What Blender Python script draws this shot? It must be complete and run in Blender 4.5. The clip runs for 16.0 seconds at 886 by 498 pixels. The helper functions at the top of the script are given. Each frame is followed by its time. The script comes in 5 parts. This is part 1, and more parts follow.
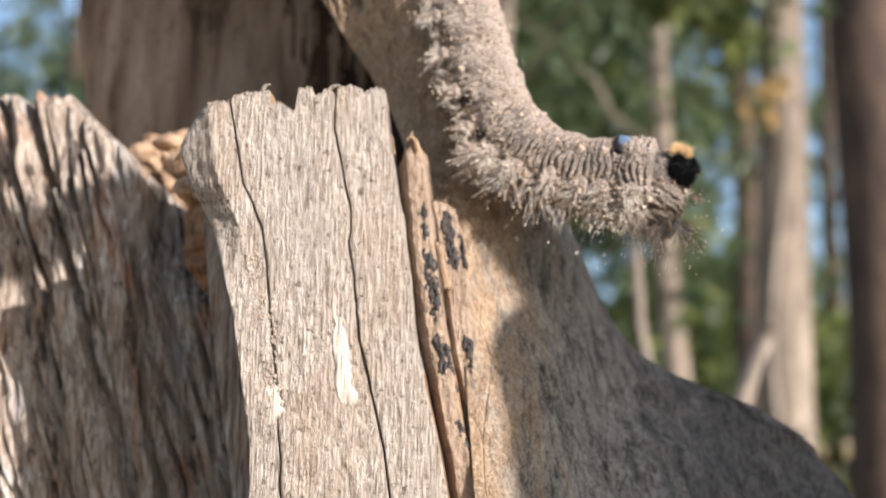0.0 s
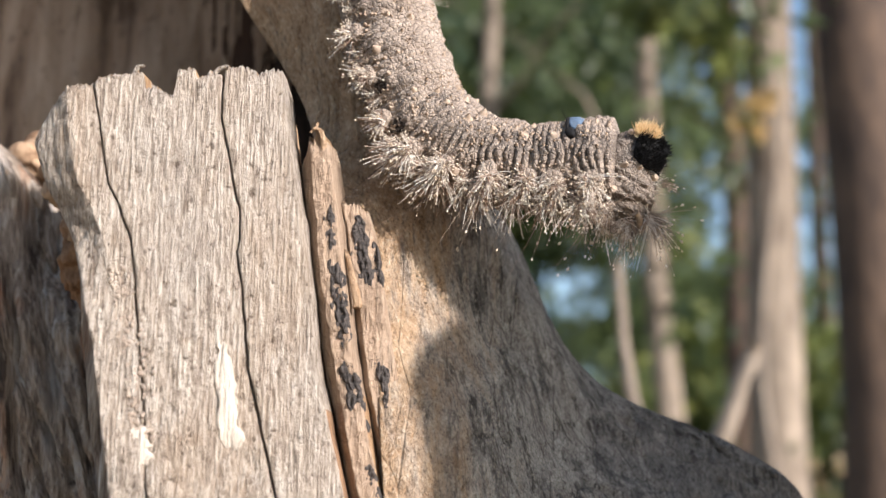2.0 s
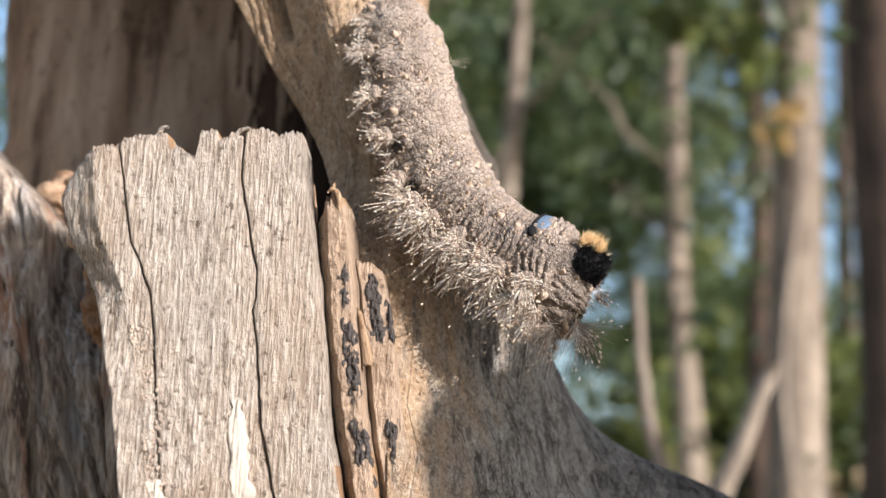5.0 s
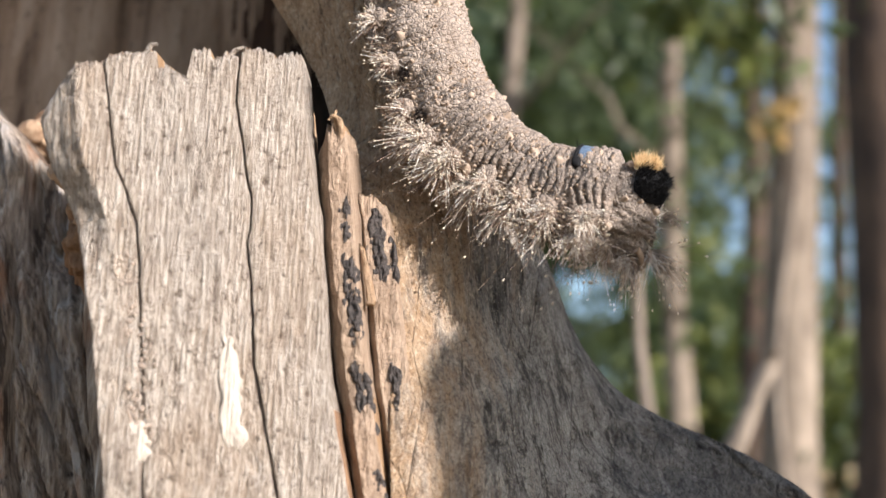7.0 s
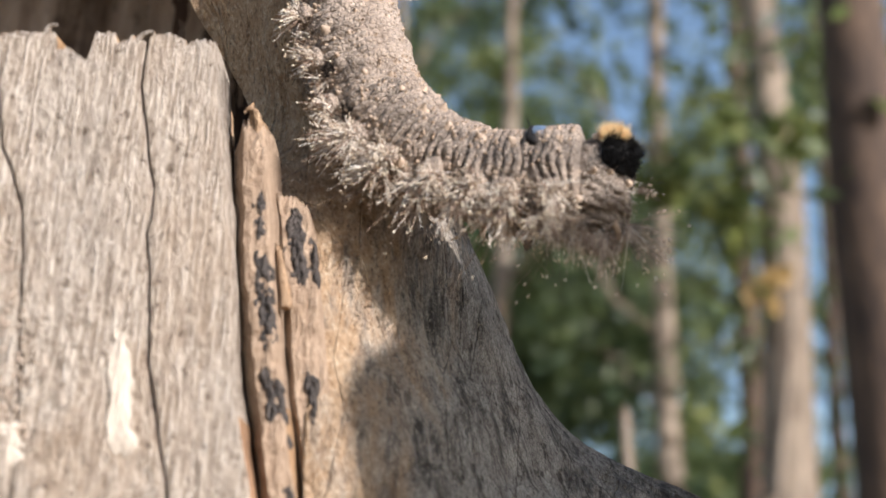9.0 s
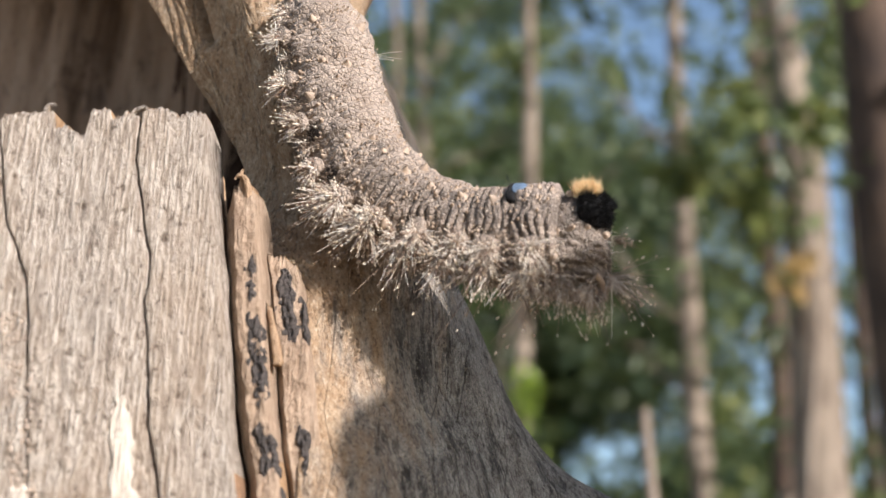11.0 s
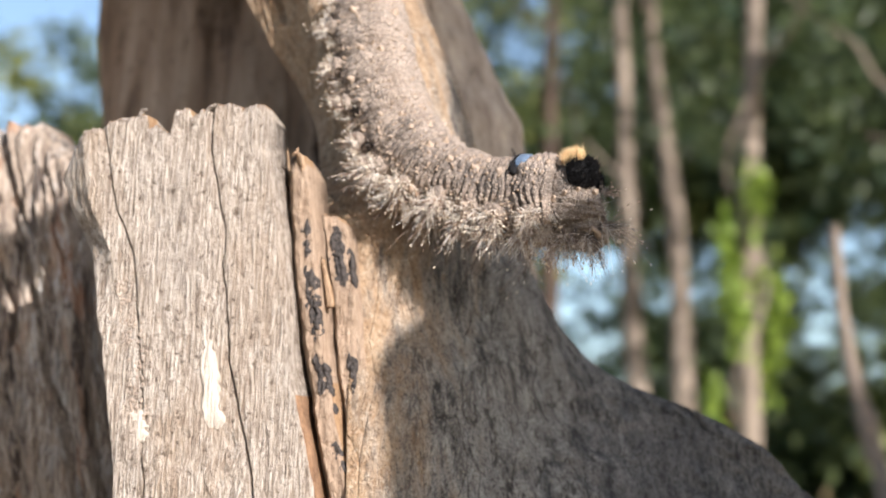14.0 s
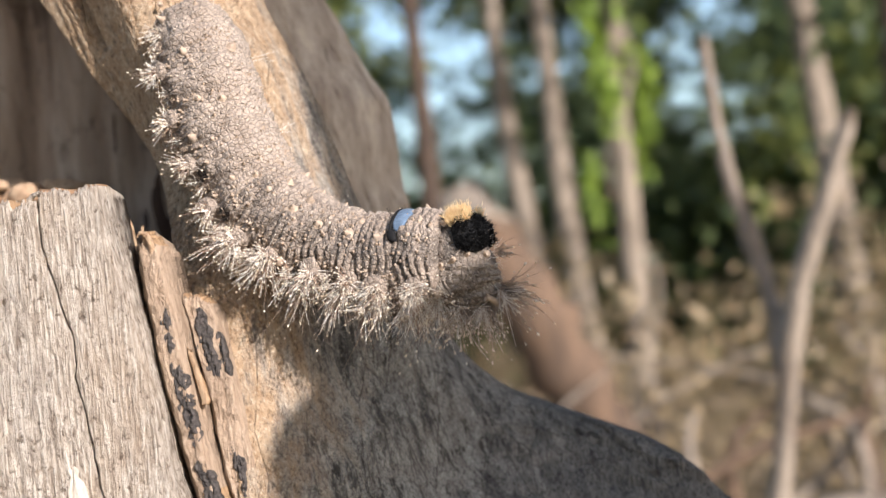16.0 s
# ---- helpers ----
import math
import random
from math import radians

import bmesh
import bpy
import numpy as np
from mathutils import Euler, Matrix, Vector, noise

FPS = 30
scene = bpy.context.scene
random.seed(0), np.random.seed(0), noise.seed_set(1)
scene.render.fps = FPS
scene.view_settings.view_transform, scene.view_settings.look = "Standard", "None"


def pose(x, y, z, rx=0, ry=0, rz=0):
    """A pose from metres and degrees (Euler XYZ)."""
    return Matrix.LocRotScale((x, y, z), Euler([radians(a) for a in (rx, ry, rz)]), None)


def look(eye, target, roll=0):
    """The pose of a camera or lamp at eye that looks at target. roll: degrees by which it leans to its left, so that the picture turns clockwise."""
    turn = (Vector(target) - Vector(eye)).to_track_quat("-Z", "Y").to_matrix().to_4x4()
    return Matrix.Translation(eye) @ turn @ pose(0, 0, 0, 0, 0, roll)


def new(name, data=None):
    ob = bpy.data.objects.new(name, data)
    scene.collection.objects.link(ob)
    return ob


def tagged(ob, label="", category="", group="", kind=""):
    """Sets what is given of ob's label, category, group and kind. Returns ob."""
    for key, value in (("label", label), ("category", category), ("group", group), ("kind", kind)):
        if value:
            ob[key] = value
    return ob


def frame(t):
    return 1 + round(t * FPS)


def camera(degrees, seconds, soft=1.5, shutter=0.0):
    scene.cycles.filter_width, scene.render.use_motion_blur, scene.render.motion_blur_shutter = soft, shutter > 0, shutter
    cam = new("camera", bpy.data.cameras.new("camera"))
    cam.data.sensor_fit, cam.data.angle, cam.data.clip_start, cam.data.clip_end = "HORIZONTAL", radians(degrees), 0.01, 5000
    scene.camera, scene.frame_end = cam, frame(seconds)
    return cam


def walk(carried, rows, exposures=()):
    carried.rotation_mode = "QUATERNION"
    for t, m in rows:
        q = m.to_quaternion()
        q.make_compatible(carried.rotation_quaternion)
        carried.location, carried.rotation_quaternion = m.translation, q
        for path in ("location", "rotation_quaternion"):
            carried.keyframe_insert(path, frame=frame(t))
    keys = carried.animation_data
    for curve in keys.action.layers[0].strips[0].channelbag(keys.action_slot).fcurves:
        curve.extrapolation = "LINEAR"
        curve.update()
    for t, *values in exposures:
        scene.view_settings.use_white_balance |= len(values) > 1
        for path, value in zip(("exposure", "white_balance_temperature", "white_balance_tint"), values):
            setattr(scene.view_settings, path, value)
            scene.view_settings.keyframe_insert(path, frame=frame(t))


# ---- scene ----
# ---------------------------------------------------------------- camera
cam = camera(39.1, 16.0, soft=1.5)
cam.data.dof.use_dof = True
cam.data.dof.focus_distance = 0.206
cam.data.dof.aperture_fstop = 17.0
PATH = [
    (0, (0.00170, -0.24181, 0.98850), (-0.01184, -0.04680, 1.03078), 0.69),
    (0.5, (0.00810, -0.21571, 0.99269), (-0.00176, -0.02080, 1.03645), 0.14),
    (1, (0.01105, -0.21225, 0.99581), (0.00086, -0.01750, 1.04018), -0.06),
    (1.5, (0.00861, -0.21157, 0.99460), (-0.00244, -0.01690, 1.03911), 0.23),
    (2, (0.01230, -0.20385, 0.99586), (0.00016, -0.00930, 1.04063), 0.25),
    (2.5, (0.00884, -0.20828, 0.99757), (-0.00422, -0.01385, 1.04260), 0.80),
    (3, (0.00836, -0.21101, 1.00490), (-0.00606, -0.01693, 1.05097), 1.47),
    (3.5, (0.01489, -0.20936, 1.00582), (0.00003, -0.01524, 1.05161), 1.63),
    (6, (0.01402, -0.21317, 1.00047), (-0.00198, -0.01875, 1.04457), 2.41),
    (6.5, (0.01105, -0.19915, 0.99509), (-0.00437, -0.00468, 1.03916), 2.68),
    (7, (0.01138, -0.19525, 0.99813), (-0.00346, -0.00071, 1.04212), 2.49),
    (7.5, (0.01240, -0.19220, 0.99868), (-0.00129, 0.00220, 1.04365), 2.79),
    (8, (0.02135, -0.18297, 0.98784), (0.00772, 0.00688, 1.04924), 2.28),
    (8.5, (0.01934, -0.16939, 0.97734), (0.00565, 0.01828, 1.04512), 2.21),
    (9, (0.02041, -0.16975, 0.97838), (0.00592, 0.01663, 1.04946), 2.13),
    (9.5, (0.02351, -0.17384, 0.98367), (0.00807, 0.01222, 1.05538), 1.35),
    (12, (0.03667, -0.18931, 0.98353), (0.01082, -0.00171, 1.04786), 0.64),
    (12.5, (0.06340, -0.19852, 0.98481), (0.02405, -0.01089, 1.04178), 0.92),
    (13, (0.08275, -0.21301, 0.98629), (0.03508, -0.02492, 1.03479), 1.67),
    (13.5, (0.08663, -0.21871, 0.99225), (0.03122, -0.03060, 1.03154), 1.80),
    (14, (0.07228, -0.22256, 0.99715), (0.01630, -0.03454, 1.03610), 1.10),
    (14.5, (0.05549, -0.21360, 1.00795), (0.00708, -0.02135, 1.03430), -0.08),
    (15, (0.05205, -0.20394, 1.02528), (0.01335, -0.00825, 1.03968), -2.85),
    (15.5, (0.06392, -0.19567, 1.03884), (0.02682, 0.00070, 1.04688), -4.64),
    (16, (0.06872, -0.20343, 1.04767), (0.02944, -0.00739, 1.05283), -6.31),
]
walk(cam, [(t, look(eye, target, roll)) for t, eye, target, roll in PATH], exposures=[(0, 0.91), (3, 0.86), (7, 0.88), (9, 0.77), (9.5, 0.76), (12.5, 0.83), (13.5, 0.90), (16, 0.86)])

# ---------------------------------------------------------------- daylight
SUN_AZIMUTH, SUN_ELEVATION = 50.0, 23.0   # degrees; azimuth to the right of the line from the stump to the viewer
world = bpy.data.worlds.new("sky")
scene.world = world
world.use_nodes = True
sky = world.node_tree.nodes.new("ShaderNodeTexSky")
sky.sky_type, sky.sun_disc = "NISHITA", False
sky.sun_elevation = radians(SUN_ELEVATION)
sky.sun_rotation = radians(180 - SUN_AZIMUTH)
world.node_tree.nodes["Background"].inputs["Strength"].default_value = 0.125
world.node_tree.links.new(sky.outputs["Color"], world.node_tree.nodes["Background"].inputs["Color"])
sun = new("sun", bpy.data.lights.new("sun", "SUN"))
sun.data.energy, sun.data.angle, sun.data.color = 5.0, radians(0.53), (1.0, 0.955, 0.94)
to_sun = Vector((math.sin(radians(SUN_AZIMUTH)) * math.cos(radians(SUN_ELEVATION)),
                 -math.cos(radians(SUN_AZIMUTH)) * math.cos(radians(SUN_ELEVATION)), math.sin(radians(SUN_ELEVATION))))
sun.matrix_world = look(to_sun * 30, (0, 0, 0))

# ---------------------------------------------------------------- numbers and meshes
LIFT = 1.03            # height of the working origin over the ground, metres; shapes on the stump are in millimetres from it
RNG = np.random.default_rng(7)


def lattice(ix, iy, iz, seed):
    h = (ix * 374761393 + iy * 668265263 + iz * 2147483647 + seed * 974634301) & 0xFFFFFFFF
    h = ((h ^ (h >> 13)) * 1274126177) & 0xFFFFFFFF
    h = ((h ^ (h >> 16)) * 2246822519) & 0xFFFFFFFF
    return ((h ^ (h >> 15)) & 0xFFFFFF) / float(0xFFFFFF)


def vnoise(x, y, z, seed=0):
    """Smooth value noise, -1 to 1."""
    x, y, z = np.broadcast_arrays(x, y, z)
    fx, fy, fz = np.floor(x), np.floor(y), np.floor(z)
    ix, iy, iz = fx.astype(np.int64), fy.astype(np.int64), fz.astype(np.int64)
    u, v, w = x - fx, y - fy, z - fz
    u, v, w = u * u * (3 - 2 * u), v * v * (3 - 2 * v), w * w * (3 - 2 * w)
    out = 0.0
    for a in (0, 1):
        for b in (0, 1):
            for c in (0, 1):
                out = out + (u if a else 1 - u) * (v if b else 1 - v) * (w if c else 1 - w) * lattice(ix + a, iy + b, iz + c, seed)
    return 2 * out - 1


def fbm(x, y, z, seed=0, octaves=4):
    total, amp = 0.0, 0.5
    for n in range(octaves):
        total = total + amp * vnoise(x * 2**n, y * 2**n, z * 2**n, seed + n)
        amp *= 0.5
    return total


def spline(knots, values, at):
    """Natural cubic through (knots, values); values may have more columns."""
    k, v, at = np.asarray(knots, float), np.asarray(values, float), np.asarray(at, float)
    n, h = len(k), np.diff(k)
    shape = (n - 1,) + (1,) * (v.ndim - 1)
    hh = h.reshape(shape)
    m = np.eye(n)
    r = np.zeros_like(v)
    for i in range(1, n - 1):
        m[i, i - 1], m[i, i], m[i, i + 1] = h[i - 1], 2 * (h[i - 1] + h[i]), h[i]
        r[i] = 6 * ((v[i + 1] - v[i]) / h[i] - (v[i] - v[i - 1]) / h[i - 1])
    s = np.linalg.solve(m, r.reshape(n, -1)).reshape(v.shape)
    j = np.clip(np.searchsorted(k, at) - 1, 0, n - 2)
    t = np.clip(at, k[0], k[-1])
    a, b = k[j + 1] - t, t - k[j]
    extra = at.shape + (1,) * (v.ndim - 1)
    a, b, w = a.reshape(extra), b.reshape(extra), h[j].reshape(extra)
    return (s[j] * a**3 + s[j + 1] * b**3) / (6 * w) + (v[j] / w - s[j] * w / 6) * a + (v[j + 1] / w - s[j + 1] * w / 6) * b


def mesh_of(name, verts, faces, smooth=True):
    me = bpy.data.meshes.new(name)
    me.from_pydata(np.asarray(verts, float).tolist(), [], [tuple(int(i) for i in f) for f in faces])
    if smooth:
        me.polygons.foreach_set("use_smooth", [True] * len(me.polygons))
    me.update()
    return me


def part(name, me, material, parent=None, label=""):
    """Links a mesh (or a bmesh) as one object, under a thing or a part."""
    if isinstance(me, bmesh.types.BMesh):
        data = bpy.data.meshes.new(name)
        me.to_mesh(data)
        me.free()
        me = data
    if material is not None and not me.materials:
        me.materials.append(material)
    ob = new(name, me)
    if parent is not None:
        ob.parent = parent
    return tagged(ob, label=label)


def thing(name, label, category, group="", kind="", at=(0, 0, 0)):
    ob = new(name)
    ob.empty_display_size = 0.02
    ob.location = at
    return tagged(ob, label, category, group, kind)


def world_mm(p):
    p = np.asarray(p, float)
    return p / 1000 + np.array([0, 0, LIFT])


def grid_faces(n, m, base=0, flip=False, wrap=False):
    """Quads of an n x m grid of vertices, index base + i * m + j."""
    i, j = np.meshgrid(np.arange(n if wrap else n - 1), np.arange(m - 1), indexing="ij")
    k = (i + 1) % n
    f = np.stack([base + i * m + j, base + k * m + j, base + k * m + j + 1, base + i * m + j + 1], -1).reshape(-1, 4)
    return f[:, ::-1] if flip else f


def closed_sheet(front, back):
    """A solid between two n x m grids of points."""
    n, m = front.shape[:2]
    size = n * m
    f = [grid_faces(n, m), grid_faces(n, m, size, True)]
    for line in (np.arange(n) * m, np.arange(n - 1, -1, -1) * m + m - 1, np.arange(m - 1, -1, -1), (n - 1) * m + np.arange(m)):
        f.append(np.stack([line[1:], line[:-1], line[:-1] + size, line[1:] + size], -1))
    return np.concatenate([front.reshape(-1, 3), back.reshape(-1, 3)]), np.concatenate(f)


def tube(points, radii, sides=8, ends=True):
    """A tapered tube along points."""
    p, r = np.asarray(points, float), np.asarray(radii, float)
    d = np.gradient(p, axis=0)
    d /= np.linalg.norm(d, axis=1, keepdims=True) + 1e-12
    ref = np.array([0.31, 0.87, 0.38])
    u = np.cross(d, ref)
    u /= np.linalg.norm(u, axis=1, keepdims=True) + 1e-12
    w = np.cross(d, u)
    a = np.arange(sides) * 2 * np.pi / sides
    ring = p[None] + r[None, :, None] * (np.cos(a)[:, None, None] * u[None] + np.sin(a)[:, None, None] * w[None])
    faces = [tuple(f) for f in grid_faces(sides, len(p), wrap=True)]
    if ends:
        faces += [tuple(i * len(p) for i in range(sides)), tuple(i * len(p) + len(p) - 1 for i in reversed(range(sides)))]
    return ring.reshape(-1, 3), faces


def join(pieces):
    verts, faces, base = [], [], 0
    for v, f in pieces:
        verts.append(np.asarray(v, float))
        faces += [tuple(int(i) + base for i in q) for q in f]
        base += len(v)
    return np.concatenate(verts), faces


# ---------------------------------------------------------------- materials
class Nodes:
    """Short hand for one node material."""

    def __init__(self, name, rough=0.8, spec=0.3):
        self.m = bpy.data.materials.new(name)
        self.m.use_nodes = True
        self.t = self.m.node_tree
        self.b = self.t.nodes["Principled BSDF"]
        self.b.inputs["Roughness"].default_value = rough
        self.b.inputs["Specular IOR Level"].default_value = spec
        self.c = self.t.nodes.new("ShaderNodeTexCoord").outputs["Object"]

    def node(self, kind, **values):
        n = self.t.nodes.new(kind)
        for k, v in values.items():
            n.inputs[k].default_value = v
        return n

    def link(self, a, b):
        self.t.links.new(a, b)

    def space(self, scale, turn=(0, 0, 0)):
        n = self.node("ShaderNodeMapping", Scale=scale, Rotation=turn)
        self.link(self.c, n.inputs["Vector"])
        return n.outputs["Vector"]

    def noise(self, scale, detail=4, rough=0.6, turn=(0, 0, 0), warp=0.0):
        n = self.node("ShaderNodeTexNoise", Scale=1.0, Detail=detail, Roughness=rough, Distortion=warp)
        self.link(self.space(scale, turn), n.inputs["Vector"])
        return n.outputs["Fac"]

    def cells(self, scale, feature="F1"):
        n = self.t.nodes.new("ShaderNodeTexVoronoi")
        n.feature = feature
        n.inputs["Scale"].default_value = 1.0
        self.link(self.space(scale), n.inputs["Vector"])
        return n.outputs["Distance"]

    def ramp(self, fac, *stops):
        n = self.t.nodes.new("ShaderNodeValToRGB")
        e = n.color_ramp.elements
        while len(e) < len(stops):
            e.new(0.5)
        for k, (at, colour) in zip(e, stops):
            k.position = at
            k.color = (*colour, 1) if len(colour) == 3 else colour
        self.link(fac, n.inputs["Fac"])
        return n.outputs["Color"]

    def grey(self, fac, lo, hi):
        if lo < hi:
            return self.ramp(fac, (lo, (0, 0, 0)), (hi, (1, 1, 1)))
        return self.ramp(fac, (hi, (1, 1, 1)), (lo, (0, 0, 0)))

    def mix(self, a, b, fac, kind="MIX"):
        n = self.t.nodes.new("ShaderNodeMix")
        n.data_type, n.blend_type = "RGBA", kind
        for value, slot in ((fac, n.inputs[0]), (a, n.inputs[6]), (b, n.inputs[7])):
            if isinstance(value, (float, int)):
                slot.default_value = value
            elif isinstance(value, tuple):
                slot.default_value = (*value, 1)
            else:
                self.link(value, slot)
        return n.outputs[2]

    def math(self, op, a, b=0.0):
        n = self.t.nodes.new("ShaderNodeMath")
        n.operation = op
        for value, slot in ((a, n.inputs[0]), (b, n.inputs[1])):
            if isinstance(value, (float, int)):
                slot.default_value = value
            else:
                self.link(value, slot)
        return n.outputs[0]

    def done(self, colour, height=None, strength=0.4, distance=0.0003, rough=None):
        if isinstance(colour, tuple):
            self.b.inputs["Base Color"].default_value = (*colour, 1)
        else:
            self.link(colour, self.b.inputs["Base Color"])
        if height is not None:
            n = self.node("ShaderNodeBump", Strength=strength, Distance=distance)
            self.link(height, n.inputs["Height"])
            self.link(n.outputs["Normal"], self.b.inputs["Normal"])
        if rough is not None:
            self.link(rough, self.b.inputs["Roughness"])
        return self.m


def weathered_wood():
    """Bleached cream-grey wood: fine pale fibre, thin dark checks, clustered pits and grey smudges."""
    n = Nodes("weathered_wood", 0.65, 0.35)
    turn = (0, radians(-7), 0)
    fibre = n.noise((2300, 1500, 150), 5, 0.62, turn, 0.3)
    check = n.noise((1100, 800, 60), 4, 0.6, turn, 0.4)
    lump = n.noise((620, 620, 480), 6, 0.72, turn, 0.6)
    broad = n.noise((85, 85, 30), 4, 0.6, turn)
    pits = n.noise((760, 760, 520), 5, 0.72, turn)
    c = n.ramp(fibre, (0.30, (0.20, 0.148, 0.112)), (0.42, (0.355, 0.285, 0.228)), (0.52, (0.50, 0.415, 0.34)), (0.66, (0.68, 0.605, 0.525)))
    c = n.mix(c, (0.39, 0.265, 0.17), n.math("MULTIPLY", n.grey(broad, 0.52, 0.72), 0.45))
    c = n.mix(c, (0.36, 0.325, 0.29), n.math("MULTIPLY", n.grey(broad, 0.46, 0.30), 0.3))
    c = n.mix(c, (0.30, 0.215, 0.15), n.math("MULTIPLY", n.grey(lump, 0.46, 0.32), 0.5))
    c = n.mix(c, (0.11, 0.073, 0.05), n.math("MULTIPLY", n.grey(check, 0.37, 0.32), 0.55))
    c = n.mix(c, (0.10, 0.066, 0.045), n.math("MULTIPLY", n.math("MULTIPLY", n.grey(pits, 0.55, 0.61), n.grey(lump, 0.56, 0.44)), 0.85))
    h = n.math("ADD", n.math("ADD", n.math("MULTIPLY", fibre, 1.3), n.math("MULTIPLY", lump, 0.9)), n.math("MULTIPLY", pits, -0.9))
    h = n.math("ADD", h, n.math("MULTIPLY", n.grey(check, 0.33, 0.40), 0.22))
    return n.done(c, h, 1.0, 0.0013)


def raw_wood(name, light, dark):
    """Fresh orange-brown split wood."""
    n = Nodes(name, 0.85, 0.2)
    turn = (0, radians(-9), 0)
    fibre = n.noise((1500, 1500, 160), 5, 0.65, turn)
    crumb = n.noise((900, 900, 700), 5, 0.7)
    c = n.ramp(fibre, (0.30, dark), (0.68, light))
    c = n.mix(c, tuple(v * 0.45 for v in dark), n.math("MULTIPLY", n.grey(crumb, 0.56, 0.7), 0.6))
    h = n.math("ADD", fibre, crumb)
    return n.done(c, h, 0.95, 0.001)


def bark_wood():
    """Dusty tan wood of the living-side trunk, greyer and fissured, with dark stained streaks."""
    n = Nodes("trunk_wood", 0.9, 0.1)
    dust = n.noise((300, 300, 220), 6, 0.7)
    fine = n.noise((1700, 1700, 1100), 4, 0.72)
    streak = n.noise((240, 240, 26), 5, 0.65, (0, radians(12), 0))
    cracks = n.cells((1500, 1500, 850), "DISTANCE_TO_EDGE")
    x = n.t.nodes.new("ShaderNodeSeparateXYZ")
    n.link(n.c, x.inputs[0])
    side = n.grey(n.math("ADD", n.math("MULTIPLY", x.outputs[0], 20.0), streak), 0.35, 0.68)
    c = n.ramp(dust, (0.3, (0.31, 0.19, 0.11)), (0.5, (0.44, 0.30, 0.19)), (0.7, (0.54, 0.40, 0.275)))
    c = n.mix(c, n.ramp(dust, (0.3, (0.26, 0.235, 0.21)), (0.5, (0.41, 0.375, 0.338)), (0.7, (0.57, 0.53, 0.48))), side)
    c = n.mix(c, (0.055, 0.048, 0.044), n.math("MULTIPLY", n.math("MULTIPLY", n.grey(streak, 0.53, 0.66), 0.8), side))
    grit = n.noise((620, 620, 330), 5, 0.72)
    line = n.noise((1500, 1500, 330), 5, 0.7, (0, radians(38), 0))
    c = n.mix(c, (0.09, 0.075, 0.065), n.math("MULTIPLY", n.grey(grit, 0.46, 0.36), 0.45))
    c = n.mix(c, (0.10, 0.085, 0.075), n.math("MULTIPLY", n.grey(line, 0.54, 0.63), n.math("MULTIPLY", side, 0.55)))
    pit = n.noise((480, 480, 130), 5, 0.68, (0, radians(8), 0))
    fissure = n.cells((150, 150, 16), "DISTANCE_TO_EDGE")
    c = n.mix(c, (0.04, 0.034, 0.03), n.math("MULTIPLY", n.grey(pit, 0.57, 0.62), n.math("MULTIPLY", side, 0.75)))
    c = n.mix(c, (0.04, 0.034, 0.03), n.math("MULTIPLY", n.grey(fissure, 0.016, 0.004), n.math("MULTIPLY", side, 0.6)))
    c = n.mix(c, (0.05, 0.042, 0.036), n.math("MULTIPLY", n.grey(cracks, 0.09, 0.01), n.math("MULTIPLY", side, 0.42)))
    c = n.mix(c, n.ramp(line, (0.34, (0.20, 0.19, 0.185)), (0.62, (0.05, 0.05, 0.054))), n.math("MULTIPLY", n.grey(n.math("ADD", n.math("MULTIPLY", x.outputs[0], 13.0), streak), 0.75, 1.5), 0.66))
    c = n.mix(c, (0.68, 0.58, 0.46), n.math("MULTIPLY", n.grey(fine, 0.54, 0.64), n.math("MULTIPLY", n.grey(n.math("MULTIPLY", x.outputs[0], 25.0), 0.9, 0.2), 0.45)))
    c = n.mix(c, (0.09, 0.065, 0.05), n.math("MULTIPLY", n.grey(fine, 0.45, 0.36), 0.55))
    h = n.math("ADD", n.math("ADD", dust, fine), n.math("ADD", n.math("MULTIPLY", n.grey(cracks, 0.0, 0.12), n.math("MULTIPLY", side, 0.22)), n.math("ADD", n.math("ADD", n.math("MULTIPLY", grit, 0.8), n.math("MULTIPLY", n.grey(fissure, 0.0, 0.03), 0.4)), n.math("MULTIPLY", streak, 0.8))))
    return n.done(c, h, 1.0, 0.0012)


def hollow_wood():
    """Brown soft inner wood of the hollow, its deep shade painted darker towards the limb."""
    n = Nodes("hollow_wood", 0.9, 0.15)
    streak = n.noise((120, 120, 12), 5, 0.65)
    fine = n.noise((700, 700, 300), 4, 0.7)
    blot = n.noise((130, 130, 90), 4, 0.65)
    c = n.ramp(streak, (0.30, (0.10, 0.066, 0.048)), (0.47, (0.29, 0.205, 0.15)), (0.66, (0.44, 0.335, 0.26)))
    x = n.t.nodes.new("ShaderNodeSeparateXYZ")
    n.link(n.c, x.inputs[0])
    blackening = n.grey(n.math("ADD", n.math("MULTIPLY", x.outputs[0], 9.0), streak), -0.50, -0.16)      # shade of the hollow, put in as dark colour
    c = n.mix(c, n.ramp(streak, (0.38, (0.007, 0.005, 0.0045)), (0.64, (0.075, 0.043, 0.031))), n.math("MULTIPLY", blackening, 0.97))
    c = n.mix(c, (0.07, 0.047, 0.036), n.math("MULTIPLY", n.grey(blot, 0.58, 0.68), 0.6))
    c = n.mix(c, (0.05, 0.035, 0.03), n.math("MULTIPLY", n.grey(fine, 0.58, 0.7), 0.5))
    return n.done(c, n.math("ADD", streak, fine), 0.6, 0.0009)


